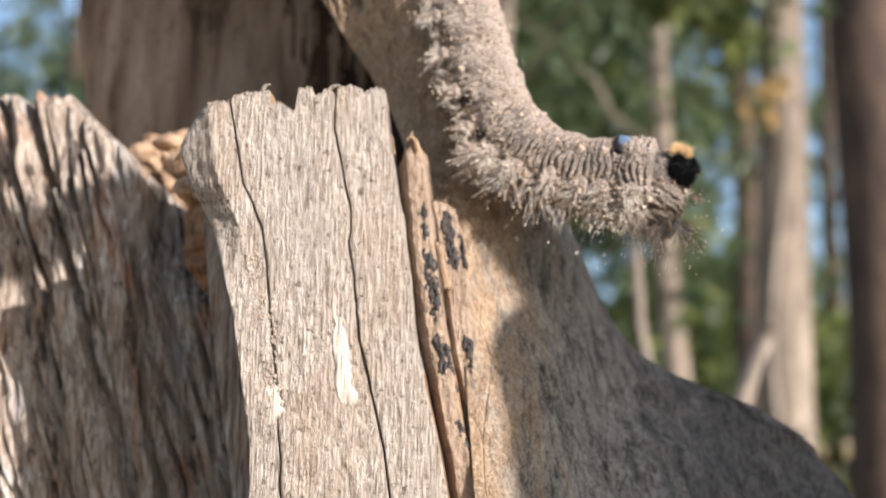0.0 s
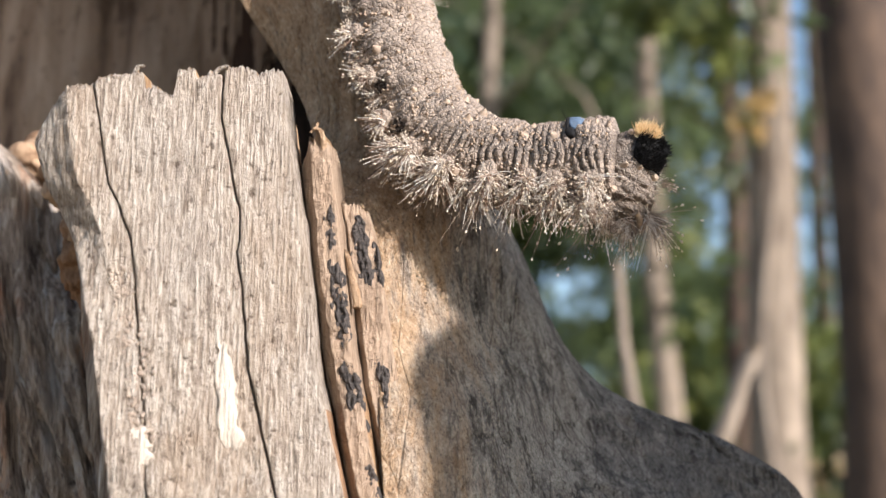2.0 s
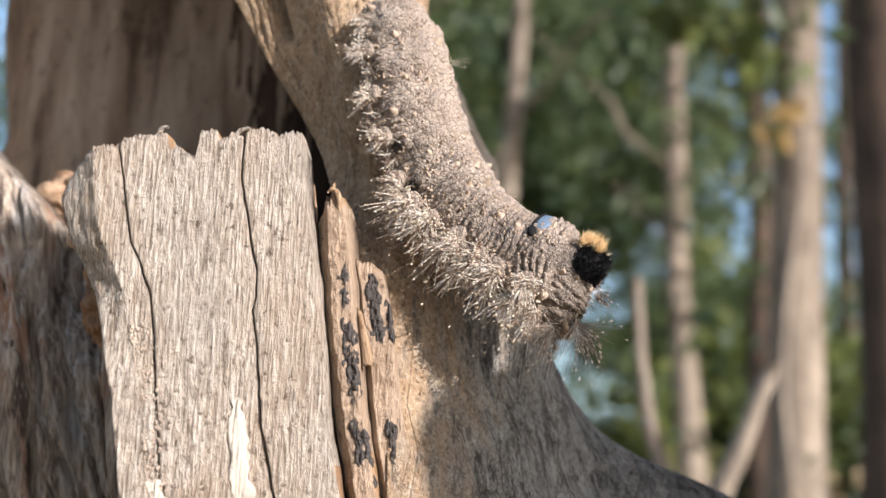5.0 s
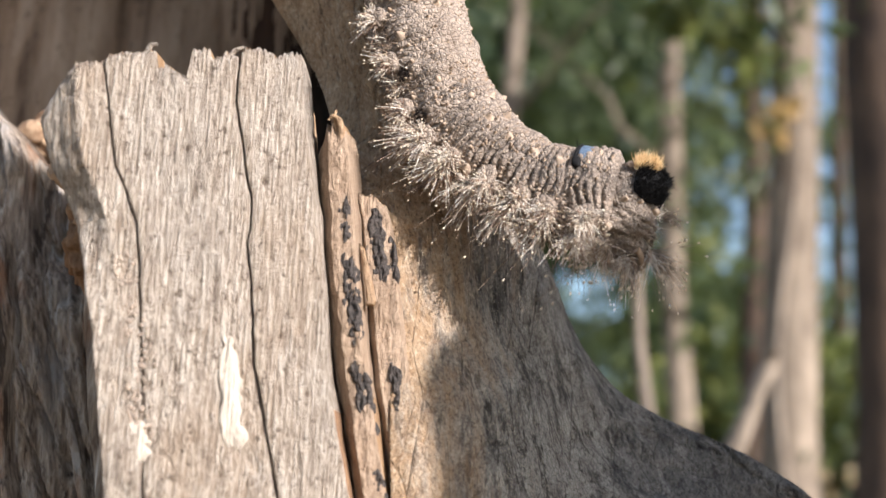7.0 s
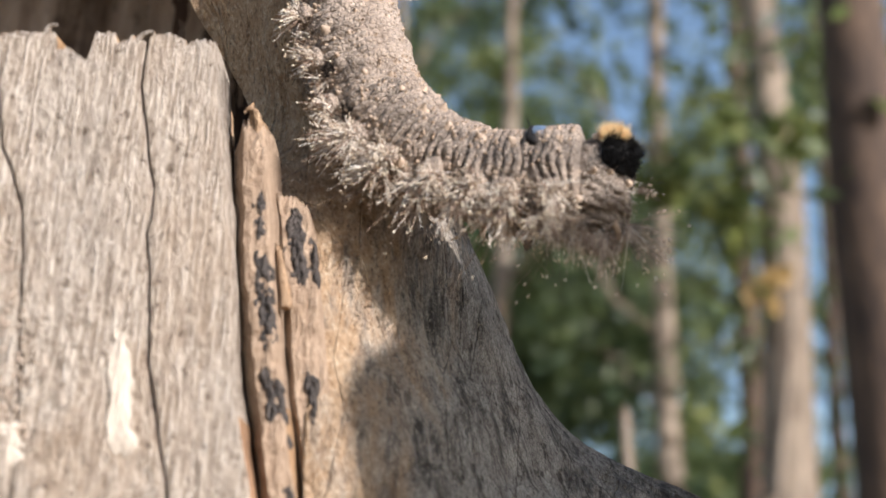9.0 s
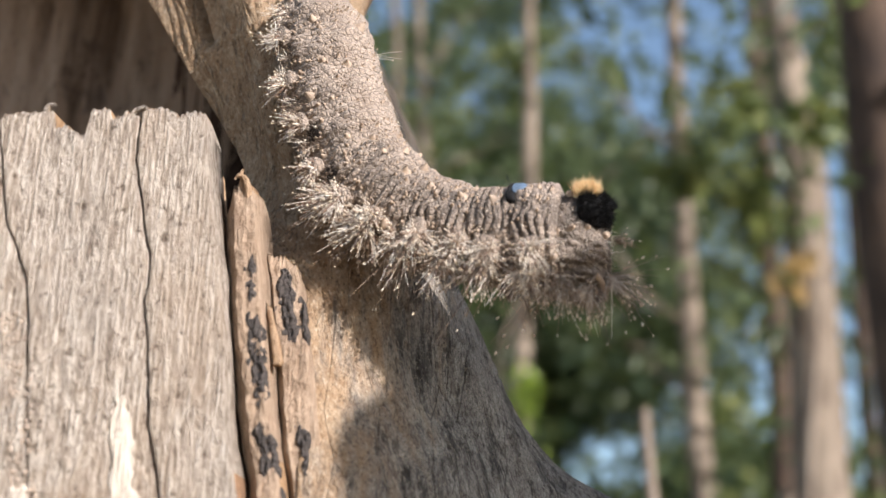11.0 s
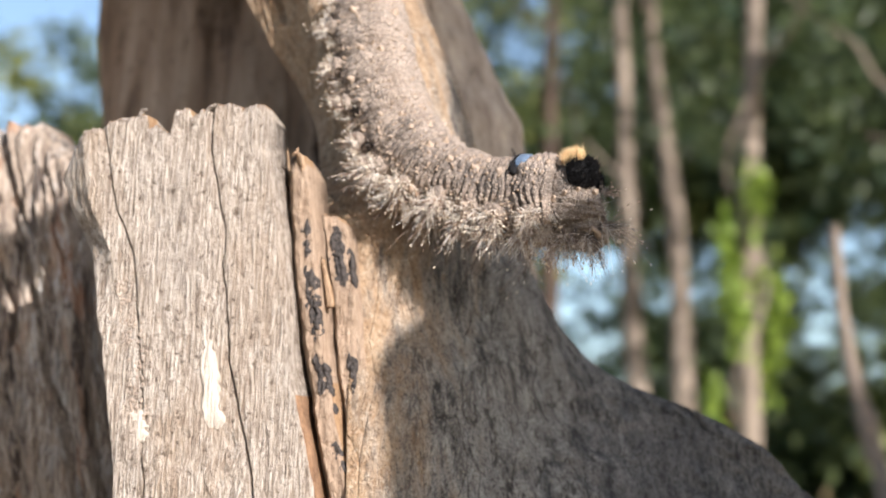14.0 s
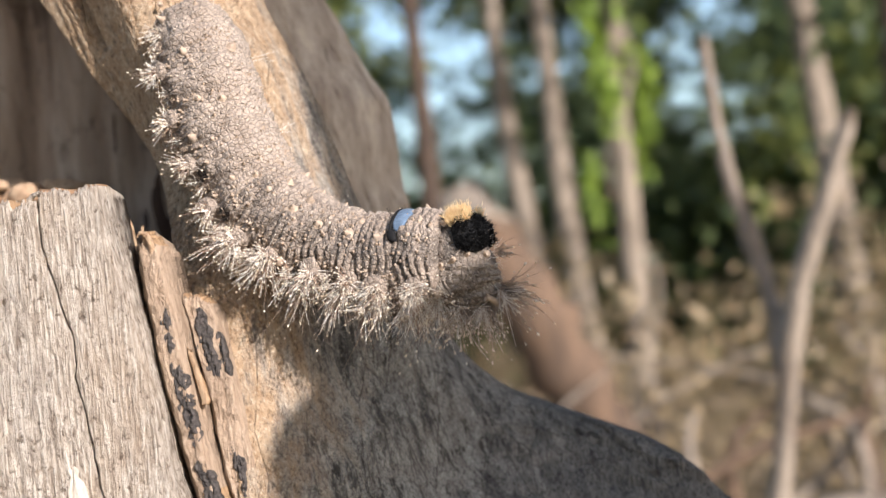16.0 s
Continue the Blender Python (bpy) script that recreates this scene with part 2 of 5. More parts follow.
def rotten_wood():
    """Split, half-rotten wood with grey-beige fibres, rust patches and pale silvery strips."""
    n = Nodes("rotten_wood", 0.75, 0.3)
    turn = (0, radians(-19), 0)
    fibre = n.noise((1100, 1100, 80), 6, 0.62, turn, 0.2)
    strip = n.noise((330, 330, 26), 4, 0.6, turn, 0.3)
    patch = n.noise((140, 140, 38), 4, 0.6, turn)
    c = n.ramp(fibre, (0.32, (0.115, 0.083, 0.063)), (0.43, (0.23, 0.175, 0.137)), (0.54, (0.35, 0.28, 0.223)), (0.66, (0.50, 0.42, 0.35)))
    c = n.mix(c, (0.36, 0.16, 0.075), n.math("MULTIPLY", n.grey(patch, 0.56, 0.68), 0.65))
    c = n.mix(c, (0.33, 0.315, 0.31), n.math("MULTIPLY", n.grey(patch, 0.46, 0.33), 0.6))
    c = n.mix(c, (0.58, 0.54, 0.50), n.math("MULTIPLY", n.grey(strip, 0.60, 0.66), 0.7))
    c = n.mix(c, (0.055, 0.037, 0.028), n.math("MULTIPLY", n.grey(strip, 0.43, 0.37), 0.9))
    h = n.math("ADD", fibre, n.math("MULTIPLY", strip, 1.4))
    return n.done(c, h, 0.95, 0.001)


def plain(name, light, dark, scale, rough=0.8, bump=0.4, distance=0.0003, stretch=1.0):
    n = Nodes(name, rough, 0.25)
    a = n.noise((scale, scale, scale * stretch), 4, 0.65)
    b = n.noise((scale * 6, scale * 6, scale * 6 * stretch), 3, 0.6)
    c = n.mix(n.ramp(a, (0.32, dark), (0.68, light)), tuple(v * 0.6 for v in dark), n.math("MULTIPLY", n.grey(b, 0.5, 0.75), 0.5))
    return n.done(c, n.math("ADD", a, n.math("MULTIPLY", b, 0.5)), bump, distance)


def caterpillar_skin(name, shade, dark):
    """Dusty grey-brown skin with a fine dark network and pale grains; dark: strength of the dark side band."""
    n = Nodes(name, 0.7, 0.3)
    net = n.cells((1250, 1050, 1050), "DISTANCE_TO_EDGE")
    grain = n.noise((2600, 2600, 2600), 3, 0.6)
    blot = n.noise((300, 260, 260), 4, 0.65)
    wide = n.noise((110, 110, 110), 3, 0.6)
    ring = n.noise((900, 120, 120), 3, 0.6)
    c = n.ramp(wide, (0.36, tuple(v * shade for v in (0.25, 0.192, 0.152))), (0.64, tuple(v * shade for v in (0.42, 0.337, 0.275))))
    at = n.t.nodes.new("ShaderNodeSeparateXYZ")
    n.link(n.c, at.inputs[0])
    height = n.math("ADD", n.math("MULTIPLY", at.outputs[2], 1000.0), n.math("MULTIPLY", blot, 5.0))
    band = n.math("MULTIPLY", n.grey(height, 0.0, 0.012), n.ramp(n.math("MULTIPLY", height, 0.1), (0.05, (0, 0, 0)), (0.25, (1, 1, 1)), (0.66, (1, 1, 1)), (0.86, (0, 0, 0))))
    c = n.mix(c, n.ramp(ring, (0.42, (0.05, 0.042, 0.038)), (0.62, (0.20, 0.155, 0.125))), n.math("MULTIPLY", band, dark))
    c = n.mix(c, tuple(v * shade for v in (0.075, 0.062, 0.055)), n.math("MULTIPLY", n.grey(blot, 0.46, 0.36), 0.2 + 0.4 * dark))
    c = n.mix(c, (0.06, 0.045, 0.037), n.math("MULTIPLY", n.grey(net, 0.07, 0.015), 0.5))
    c = n.mix(c, tuple(v * shade for v in (0.66, 0.57, 0.47)), n.math("MULTIPLY", n.grey(grain, 0.58, 0.67), 0.5))
    h = n.math("ADD", n.math("MULTIPLY", n.grey(net, 0.0, 0.18), 0.6), n.math("ADD", grain, n.math("MULTIPLY", ring, 0.8)))
    return n.done(c, h, 0.85, 0.0004)


def bristle(name, *stops):
    """Hair whose shade differs from hair to hair."""
    n = Nodes(name, 0.4, 0.5)
    g = n.t.nodes.new("ShaderNodeNewGeometry")
    return n.done(n.ramp(g.outputs["Random Per Island"], *stops))


def leaf_material(name, light, dark):
    n = Nodes(name, 0.45, 0.4)
    g = n.t.nodes.new("ShaderNodeNewGeometry")
    c = n.ramp(g.outputs["Random Per Island"], (0.1, dark), (0.9, light))
    n.done(c)
    tr = n.t.nodes.new("ShaderNodeBsdfTranslucent")
    n.link(n.mix(c, (0.45, 0.55, 0.12), 0.2, "MIX"), tr.inputs["Color"])
    add = n.t.nodes.new("ShaderNodeMixShader")
    add.inputs[0].default_value = 0.35
    n.link(n.b.outputs[0], add.inputs[1])
    n.link(tr.outputs[0], add.inputs[2])
    n.link(add.outputs[0], n.t.nodes["Material Output"].inputs["Surface"])
    return n.m


SLAB = weathered_wood()
SPLIT = raw_wood("split_wood", (0.50, 0.345, 0.225), (0.30, 0.185, 0.11))
SPLIT_SIDE = raw_wood("split_side_wood", (0.48, 0.31, 0.18), (0.28, 0.16, 0.085))
CHARRED = raw_wood("charred_split_wood", (0.48, 0.355, 0.26), (0.28, 0.19, 0.13))
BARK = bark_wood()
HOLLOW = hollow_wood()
OUTER = plain("outer_trunk_wood", (0.50, 0.41, 0.33), (0.26, 0.20, 0.16), 240, 0.9, 0.8, 0.0006, 0.25)
ROTTEN = rotten_wood()
CRUMB = plain("crumbly_wood", (0.50, 0.35, 0.23), (0.22, 0.13, 0.08), 260, 0.95, 0.8, 0.0006)
CORE = plain("core_wood", (0.34, 0.20, 0.115), (0.14, 0.08, 0.048), 260, 0.95, 0.8, 0.0006)
SKIN = caterpillar_skin("caterpillar_skin", 1.0, 0.25)
SKIN_FRONT = caterpillar_skin("caterpillar_front_skin", 1.0, 0.7)
SKIN_DARK = caterpillar_skin("caterpillar_face_skin", 0.68, 0.6)
GROUND = plain("leaf_litter", (0.34, 0.25, 0.16), (0.13, 0.09, 0.055), 9, 0.95, 0.8, 0.02)
# bark tones; TRUNK_PALE also holds sunlight, TRUNK_DARK shade, for the forest trees
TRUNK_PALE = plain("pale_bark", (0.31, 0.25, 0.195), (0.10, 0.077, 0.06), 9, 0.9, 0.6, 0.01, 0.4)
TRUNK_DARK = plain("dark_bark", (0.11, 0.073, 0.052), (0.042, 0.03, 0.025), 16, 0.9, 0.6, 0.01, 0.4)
DEAD = plain("dead_branch_wood", (0.31, 0.255, 0.205), (0.16, 0.125, 0.10), 14, 0.9, 0.6, 0.008, 0.5)
TRUNK_BROWN = plain("brown_dead_wood", (0.16, 0.10, 0.065), (0.07, 0.047, 0.034), 14, 0.9, 0.6, 0.01, 0.4)
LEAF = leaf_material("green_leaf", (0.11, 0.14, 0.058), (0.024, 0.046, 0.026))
# lighter copy of LEAF with sunlight painted into its colour
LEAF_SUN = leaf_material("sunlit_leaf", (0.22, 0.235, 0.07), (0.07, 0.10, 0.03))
LEAF_RUST = leaf_material("rust_leaf", (0.46, 0.31, 0.13), (0.27, 0.17, 0.07))
LEAF_BRIGHT = leaf_material("young_leaf", (0.30, 0.40, 0.07), (0.15, 0.23, 0.03))
LEAF_DRY = leaf_material("dry_leaf", (0.40, 0.295, 0.175), (0.19, 0.13, 0.08))

# ---------------------------------------------------------------- the ground
def build_ground():
    r = np.concatenate([[0.0], np.geomspace(0.3, 1500, 60)])
    a = np.arange(72) * 2 * np.pi / 72
    x, y = r[None] * np.cos(a)[:, None], r[None] * np.sin(a)[:, None]
    bump = 0.05 * fbm(x * 0.9, y * 0.9, 0 * x, 3) + 0.02 * fbm(x * 6, y * 6, 0 * x, 9)
    z = bump * np.clip(r / 1.2, 0, 1)[None] * np.clip(60 / np.maximum(r, 1), 0, 1)[None]
    me = mesh_of("ground", np.stack([x, y, z], -1).reshape(-1, 3), grid_faces(72, len(r), wrap=True, flip=False))
    return tagged(part("ground", me, GROUND), "dry brown forest floor covered with leaf litter", "ground", kind="structure")


build_ground()

# ---------------------------------------------------------------- the split stump
stump = thing("tree_stump", "weathered grey split tree stump with hollow core and charred splinters", "tree stump")


def slab_face(x, z):
    """Depth of the front slab's face: its side swings forward."""
    return -14.6 + 0.37 * (x + 26) - 0.04 * np.maximum(0, 20 - z)


def slab(name, left, right, top, label, seed, thick=11.0, cols=90, rows=230, bottom=-75.0, depth=slab_face, lean=0.0,
         rough=0.5, round_edge=0.7, material=None, fibre=1.0, chamfer=(0.0, 0.3), side=None, flare=False):
    """An upright split board. left, right: (z, x) knots of its edges; top: (share, z) knots of its broken top."""
    s = np.linspace(0, 1, cols)[:, None]
    v = np.linspace(0, 1, rows)[None] ** 0.9
    z_top = np.interp(s[:, 0], [k for k, _ in top], [z for _, z in top])[:, None]
    z_top = z_top + 0.45 * fbm(s * 55, 0 * s, 0 * s, seed) + 0.3 * vnoise(s * 160, 0 * s, 0 * s, seed + 5)
    z = bottom + v * (z_top - bottom)
    xl = np.interp(z, [k for k, _ in left], [x for _, x in left]) + 0.30 * fbm(z / 5, 0 * z, 0 * z, 1)
    xr = np.interp(z, [k for k, _ in right], [x for _, x in right]) + 0.30 * fbm(z / 5, 0 * z, 0 * z, 1)
    x = xl + s * (xr - xl)
    along = x - 0.12 * (40 - z)          # fibres lean with the board
    y = depth(x, z)
    y = y + fibre * (0.13 * fbm(along / 1.6, z / 16, 0 * z, seed + 3, 4) + 0.26 * fbm(along / 1.2, z / 1.5, 0 * z, seed + 11, 4))
    y = y + rough * (1 + 1.3 * np.clip((8 - z) / 35, 0, 1)) * (0.9 * fbm(x / 9, z / 12, 0 * z, seed + 4, 3) + 0.42 * fbm(along / 1.7, z / 3.5, 0 * z, seed + 6, 3))
    y = y + chamfer[0] * np.clip(1 - s / chamfer[1], 0, 1) * (np.clip((z + 2) / 14, 0, 1) if flare else 1.0)
    edge = np.minimum(x - xl, xr - x)
    k = np.clip(1 - edge / round_edge, 0, 1)
    y = y + round_edge * (1 - np.sqrt(np.maximum(0, 1 - k * k))) * 0.9
    brink = np.clip(1 - (z_top - z) / 1.5, 0, 1)
    y = y + 0.7 * brink**2
    front = np.stack([x, y, z], -1)
    back = np.stack([x + lean * thick, depth(x, z) + thick * (1 - 0.55 * brink) + 0 * y, z - 0.8 * fbm(x / 1.5, z / 9, 0 * z, seed + 8)], -1)
    verts, faces = closed_sheet(front, back)
    me = mesh_of(name, world_mm(verts), faces)
    me.materials.append(material or SLAB)
    me.materials.append(side or SPLIT_SIDE)
    skin = 2 * (cols - 1) * (rows - 1)
    me.polygons.foreach_set("material_index", [0] * skin + [1] * (rows - 1) * 2 + [0] * (len(faces) - skin - 2 * (rows - 1)))
    return part(name, me, None, stump, label)


CRACK = [(-80, -16.0), (-29.9, -24.3), (-9.6, -28.9), (8.8, -31.6), (11.0, -31.2), (16.4, -31.7), (30.8, -34.9), (39, -34.7)]
SLIT = [(-80, -38), (-30, -42.0), (-9.3, -44.1), (9.5, -46.6), (18.4, -50.4), (34, -53.5)]
# its side face takes the darker CORE to paint in the shadow there
slab("slab", [(z, x + 0.13) for z, x in CRACK], [(-80, -4.5), (-30, -14.3), (-9, -19.0), (13.5, -21.8), (30, -24.9), (38, -25.8)],
     [(0, 39.4), (0.3, 39.6), (0.52, 39.4), (0.56, 38.6), (0.8, 39.6), (1, 39.8)], "narrow grey weathered slab beside a long crack", 21, cols=60, side=CORE)
slab("slab", [(z, x + 0.12) for z, x in SLIT], [(z, x - 0.17) for z, x in CRACK],
     [(0, 34.0), (0.03, 35.0), (0.2, 36.2), (0.37, 37.0), (0.40, 34.6), (0.46, 35.2), (0.52, 34.2), (0.62, 33.9), (0.645, 37.9), (0.77, 38.5), (0.80, 36.8),
      (0.86, 37.2), (0.9, 38.2), (1, 37.9)], "wide bleached slab with a jagged broken top", 33, cols=130, rows=280, rough=1.0)
slab("slab", [(-80, -45.5), (-30, -47.0), (-6, -50.9), (9.5, -56.0), (18, -60.6), (25, -63.0), (34, -62.6)], [(z, x - 0.12) for z, x in SLIT],
     [(0, 26.5), (0.12, 29.0), (0.35, 31.6), (0.6, 33.4), (1, 34.0)], "outer slab strip with a pale side face", 47, thick=26, cols=60, chamfer=(6.0, 0.62),
     lean=-0.06, side=OUTER, flare=True)


def white_scar():
    """The pale fresh chip scars on the wide slab."""
    for cx, cz, w, h, seed in ((-31.9, -13.5, 3.5, 17.0, 3), (-43.3, -21.5, 3.2, 6.0, 8)):
        s, v = np.meshgrid(np.linspace(-1, 1, 22), np.linspace(-1, 1, 50), indexing="ij")
        wide = w / 2 * (0.85 + 0.6 * fbm(v * 4, 0 * v + np.sign(s) * 2, 0 * v, seed, 6) - 0.3 * v) * np.sqrt(np.maximum(0.02, 1 - np.abs(v) ** 5))
        z = cz + h / 2 * v
        x = cx + s * wide + 0.12 * (cz - z)
        y = slab_face(x, z) - 0.40 + 0.55 * fbm(x / 0.5, z / 7, 0 * z, seed) + 0.8 * np.maximum(np.abs(s), np.abs(v)) ** 6
        verts, faces = closed_sheet(np.stack([x, y, z], -1), np.stack([x, slab_face(x, z) + 2.0, z], -1))
        part("chip_scar", mesh_of("chip_scar", world_mm(verts), faces), SCAR, stump, "pale fresh chip scar in the slab")


SCAR = plain("fresh_scar_wood", (0.64, 0.57, 0.49), (0.46, 0.385, 0.315), 1500, 0.7, 0.9, 0.0006, 0.2)
white_scar()

def slab_details():
    """Crumbs of decay in the worn hollow beside the slit."""
    g = np.random.default_rng(19)
    lumps = []
    for _ in range(320):
        z = g.uniform(-24, 5)
        x = -48.3 - 0.06 * (z + 10) + abs(g.normal(0, 1.8)) + 0.13 * (4 - z)
        r = g.uniform(0.08, 0.30)
        u, a = np.linspace(0, np.pi, 5)[:, None], np.linspace(0, 2 * np.pi, 7, endpoint=False)[None]
        q = np.stack([np.sin(u) * np.cos(a), 0.7 * np.sin(u) * np.sin(a), 1.3 * np.cos(u) + 0 * a], -1) * r * (1 + 0.25 * g.standard_normal((5, 7, 1)))
        f = [(i * 7 + j, i * 7 + (j + 1) % 7, (i + 1) * 7 + (j + 1) % 7, (i + 1) * 7 + j) for i in range(4) for j in range(7)]
        lumps.append((q.reshape(-1, 3) + (x, slab_face(x, z) + 0.05, z), f))
    v, f = join(lumps)
    tagged(part("rot_crust", mesh_of("rot_crust", world_mm(v), f), OUTER, stump, "brown crumbs of decayed wood on the slab"), kind="stuff")


slab_details()

# splinters between the slabs and the trunk
slab("splinter", [(-80, -5.4), (-30, -14.6), (5.8, -22.0), (25.6, -23.9), (31, -23.6)], [(-80, -0.5), (-30, -9.3), (0, -15.2), (17.5, -17.2), (29.6, -19.0), (31, -19.3)],
     [(0, 27.2), (0.18, 28.0), (0.3, 30.2), (0.42, 29.0), (0.55, 31.3), (0.7, 30.2), (0.8, 30.9), (0.88, 29.4), (1, 29.2)], "orange-brown splinter blotched with soot", 61, thick=8,
     cols=44, rows=200, depth=lambda x, z: -9.3 + 0.03 * np.abs(z - 10) + 0 * x, rough=0.8, fibre=1.6, round_edge=0.5, material=CHARRED, lean=0.1, chamfer=(3.4, 0.40))
slab("splinter", [(-80, -0.8), (-30, -9.6), (-13, -12.9), (2.6, -15.6), (19, -18.3)], [(-80, 6.0), (-30, -3.4), (-13, -6.6), (2.6, -9.6), (19, -12.6)],
     [(0, 19.6), (0.15, 20.6), (0.4, 19.6), (0.6, 20.0), (0.8, 19.0), (1, 18.2)], "charred wood edge with a black crust", 77, thick=9, cols=44, rows=170,
     depth=lambda x, z: -4.3 - 0.055 * (8 - z) * (z < 8) + 0.16 * (x + 12 + 0.17 * (z - 2)), rough=0.8, fibre=1.6, round_edge=0.5, material=CHARRED, chamfer=(3.0, 0.28))
slab("splinter", [(-4.5, -15.4), (2.2, -14.6), (12, -16.2)], [(-4.5, -15.0), (2.2, -13.2), (6, -14.0), (12, -15.6)], [(0, 11.5), (1, 10.5)],
     "thin loose sliver of pale wood", 83, thick=1.2, cols=10, rows=40, bottom=1.6, depth=lambda x, z: -7.2 + 0 * x, rough=0.3, round_edge=0.5, material=SPLIT)


def char_patches():
    """Ragged black crusts of charred wood on the splinters."""
    spots = ((0, 14.5, 2.2, 8.0), (0, 2.0, 2.9, 15.0), (0, -14.0, 2.9, 15.0), (0, -27.0, 2.4, 9.0),
             (1, 11.5, 3.0, 13.0), (1, -10.0, 2.0, 10.0), (1, -21.0, 1.6, 7.0), (2, 9.5, 1.3, 8.0))
    for k, (strip, cz, w, h) in enumerate(spots):
        s, v = np.meshgrid(np.linspace(-1, 1, 36), np.linspace(-1, 1, 110), indexing="ij")
        z = cz + h / 2 * v
        wide = w / 2 * (0.95 + 0.8 * fbm(z / 2.2, 0 * v + np.sign(s) * 4, 0 * v, 400 + k, 5)) * np.sqrt(np.maximum(0.05, 1 - np.abs(v) ** 4))
        if strip == 0:
            mid = np.interp(z, (-30, 0, 17.5), (-10.6, -16.4, -18.6))
            face = -9.3 + 0.03 * np.abs(z - 10)
        else:
            mid = np.interp(z, (-30, -13, 2.6, 19), (-5.9, -9.2, -12.1, -15.1)) + (2.3 if strip == 2 else 0.0)
            face = -4.3 - 0.055 * (8 - z) * (z < 8) + 0.16 * (mid + 12 + 0.17 * (z - 2))
        x = mid + s * wide
        y = face - 0.04 + 0.55 * fbm(x / 0.9, z / 2.4, 0 * z, 420 + k, 4) + 0.6 * fbm(x / 0.42, z / 0.8, 0 * z, 440 + k, 3) + 0.6 * np.maximum(np.abs(s), np.abs(v)) ** 5
        verts, faces = closed_sheet(np.stack([x, y, z], -1), np.stack([x, face + 1.5 + 0 * x, z], -1))
        part("char_crust", mesh_of("char_crust", world_mm(verts), faces), CHAR, stump, "black crust of charred wood")


CHAR = plain("charcoal", (0.12, 0.10, 0.09), (0.032, 0.028, 0.027), 1400, 0.8, 0.9, 0.0006)
char_patches()


def twig_splinter():
    for pts, r in (([(-24.6, -3.2, 24), (-25.0, -3.4, 29), (-25.9, -3.2, 34.3)], (0.75, 0.7, 0.4)),
                   ([(-19.6, -8.2, 27.6), (-20.0, -9.0, 30.4), (-21.0, -9.4, 31.2), (-21.8, -9.2, 30.6)], (0.6, 0.5, 0.4, 0.2)),
                   ([(-20.6, -8.4, 29.0), (-20.9, -8.8, 31.6), (-20.5, -9.0, 32.4)], (0.45, 0.35, 0.15)),
                   ([(-37.0, -16.9, 37.2), (-35.6, -17.2, 38.8), (-33.9, -17.6, 39.0)], (0.5, 0.55, 0.35)),
                   ([(-48.5, -20.6, 36.0), (-47.6, -21.4, 37.7), (-46.4, -21.6, 37.9)], (0.5, 0.45, 0.2))):
        p = spline(np.linspace(0, 1, len(pts)), np.array(pts), np.linspace(0, 1, 9))
        rr = np.interp(np.linspace(0, 1, 9), np.linspace(0, 1, len(r)), r)
        v, f = tube(p, rr * (1 + 0.2 * RNG.standard_normal(9)), 6)
        part("splinter", mesh_of("splinter", world_mm(v), f), SLAB if pts[0][1] < -12 else SPLIT, stump, "thin bent wood fibre")


twig_splinter()

# the trunk side: cross sections from the ridge up into the limb, left edge to far edge
LOW = {-80: ((-4, -20), (10, -16), (32, 4), (64, 26), (98, 52)),
       -50: ((-7, -13), (6, -8), (26, 10), (52, 28), (81, 48)),
       -28: ((-9, -8.2), (3, -3.0), (20, 15), (41, 31), (66, 45)),
       -17: ((-10, -6.0), (3, -0.5), (18, 21), (34, 35), (53, 43)),
       -8: ((-10.5, -4.5), (4, 5), (17, 24.5), (25, 34), (33, 43))}
HIGH = {0: ((-11.5, -3.0), (2, 7.5), (12, 22), (18.5, 31), (23, 41)),
        12: ((-15, -0.5), (-4, 5), (6, 16), (12, 25), (16, 37)),
        25: ((-21, 4), (-11, 5), (-1, 9.5), (5.5, 17), (9.5, 30)),
        45: ((-28, 16), (-23, 11), (-17, 6.5), (-4.0, 14), (2.0, 29)),
        65: ((-40, 17), (-31, 11.5), (-22, 6.0), (-9.5, 14), (-4.5, 29)),
        82: ((-50, 18), (-39.5, 12), (-29, 6.0), (-16, 14), (-10.5, 29)),
        # unseen from here up; widened so the limb shades the hollow wall
        108: ((-68, 19), (-54, 12), (-40, 6.0), (-13, 14), (1, 29)),
        140: ((-73, 18), (-58, 11), (-43, 6.0), (-14, 14), (2, 29)),
        170: ((-75, 17), (-62, 9.5), (-46, 7.5), (-28, 14), (-18, 29)),
        240: ((-78, 17), (-64, 9.5), (-47, 7.5), (-27, 14), (-17, 29))}


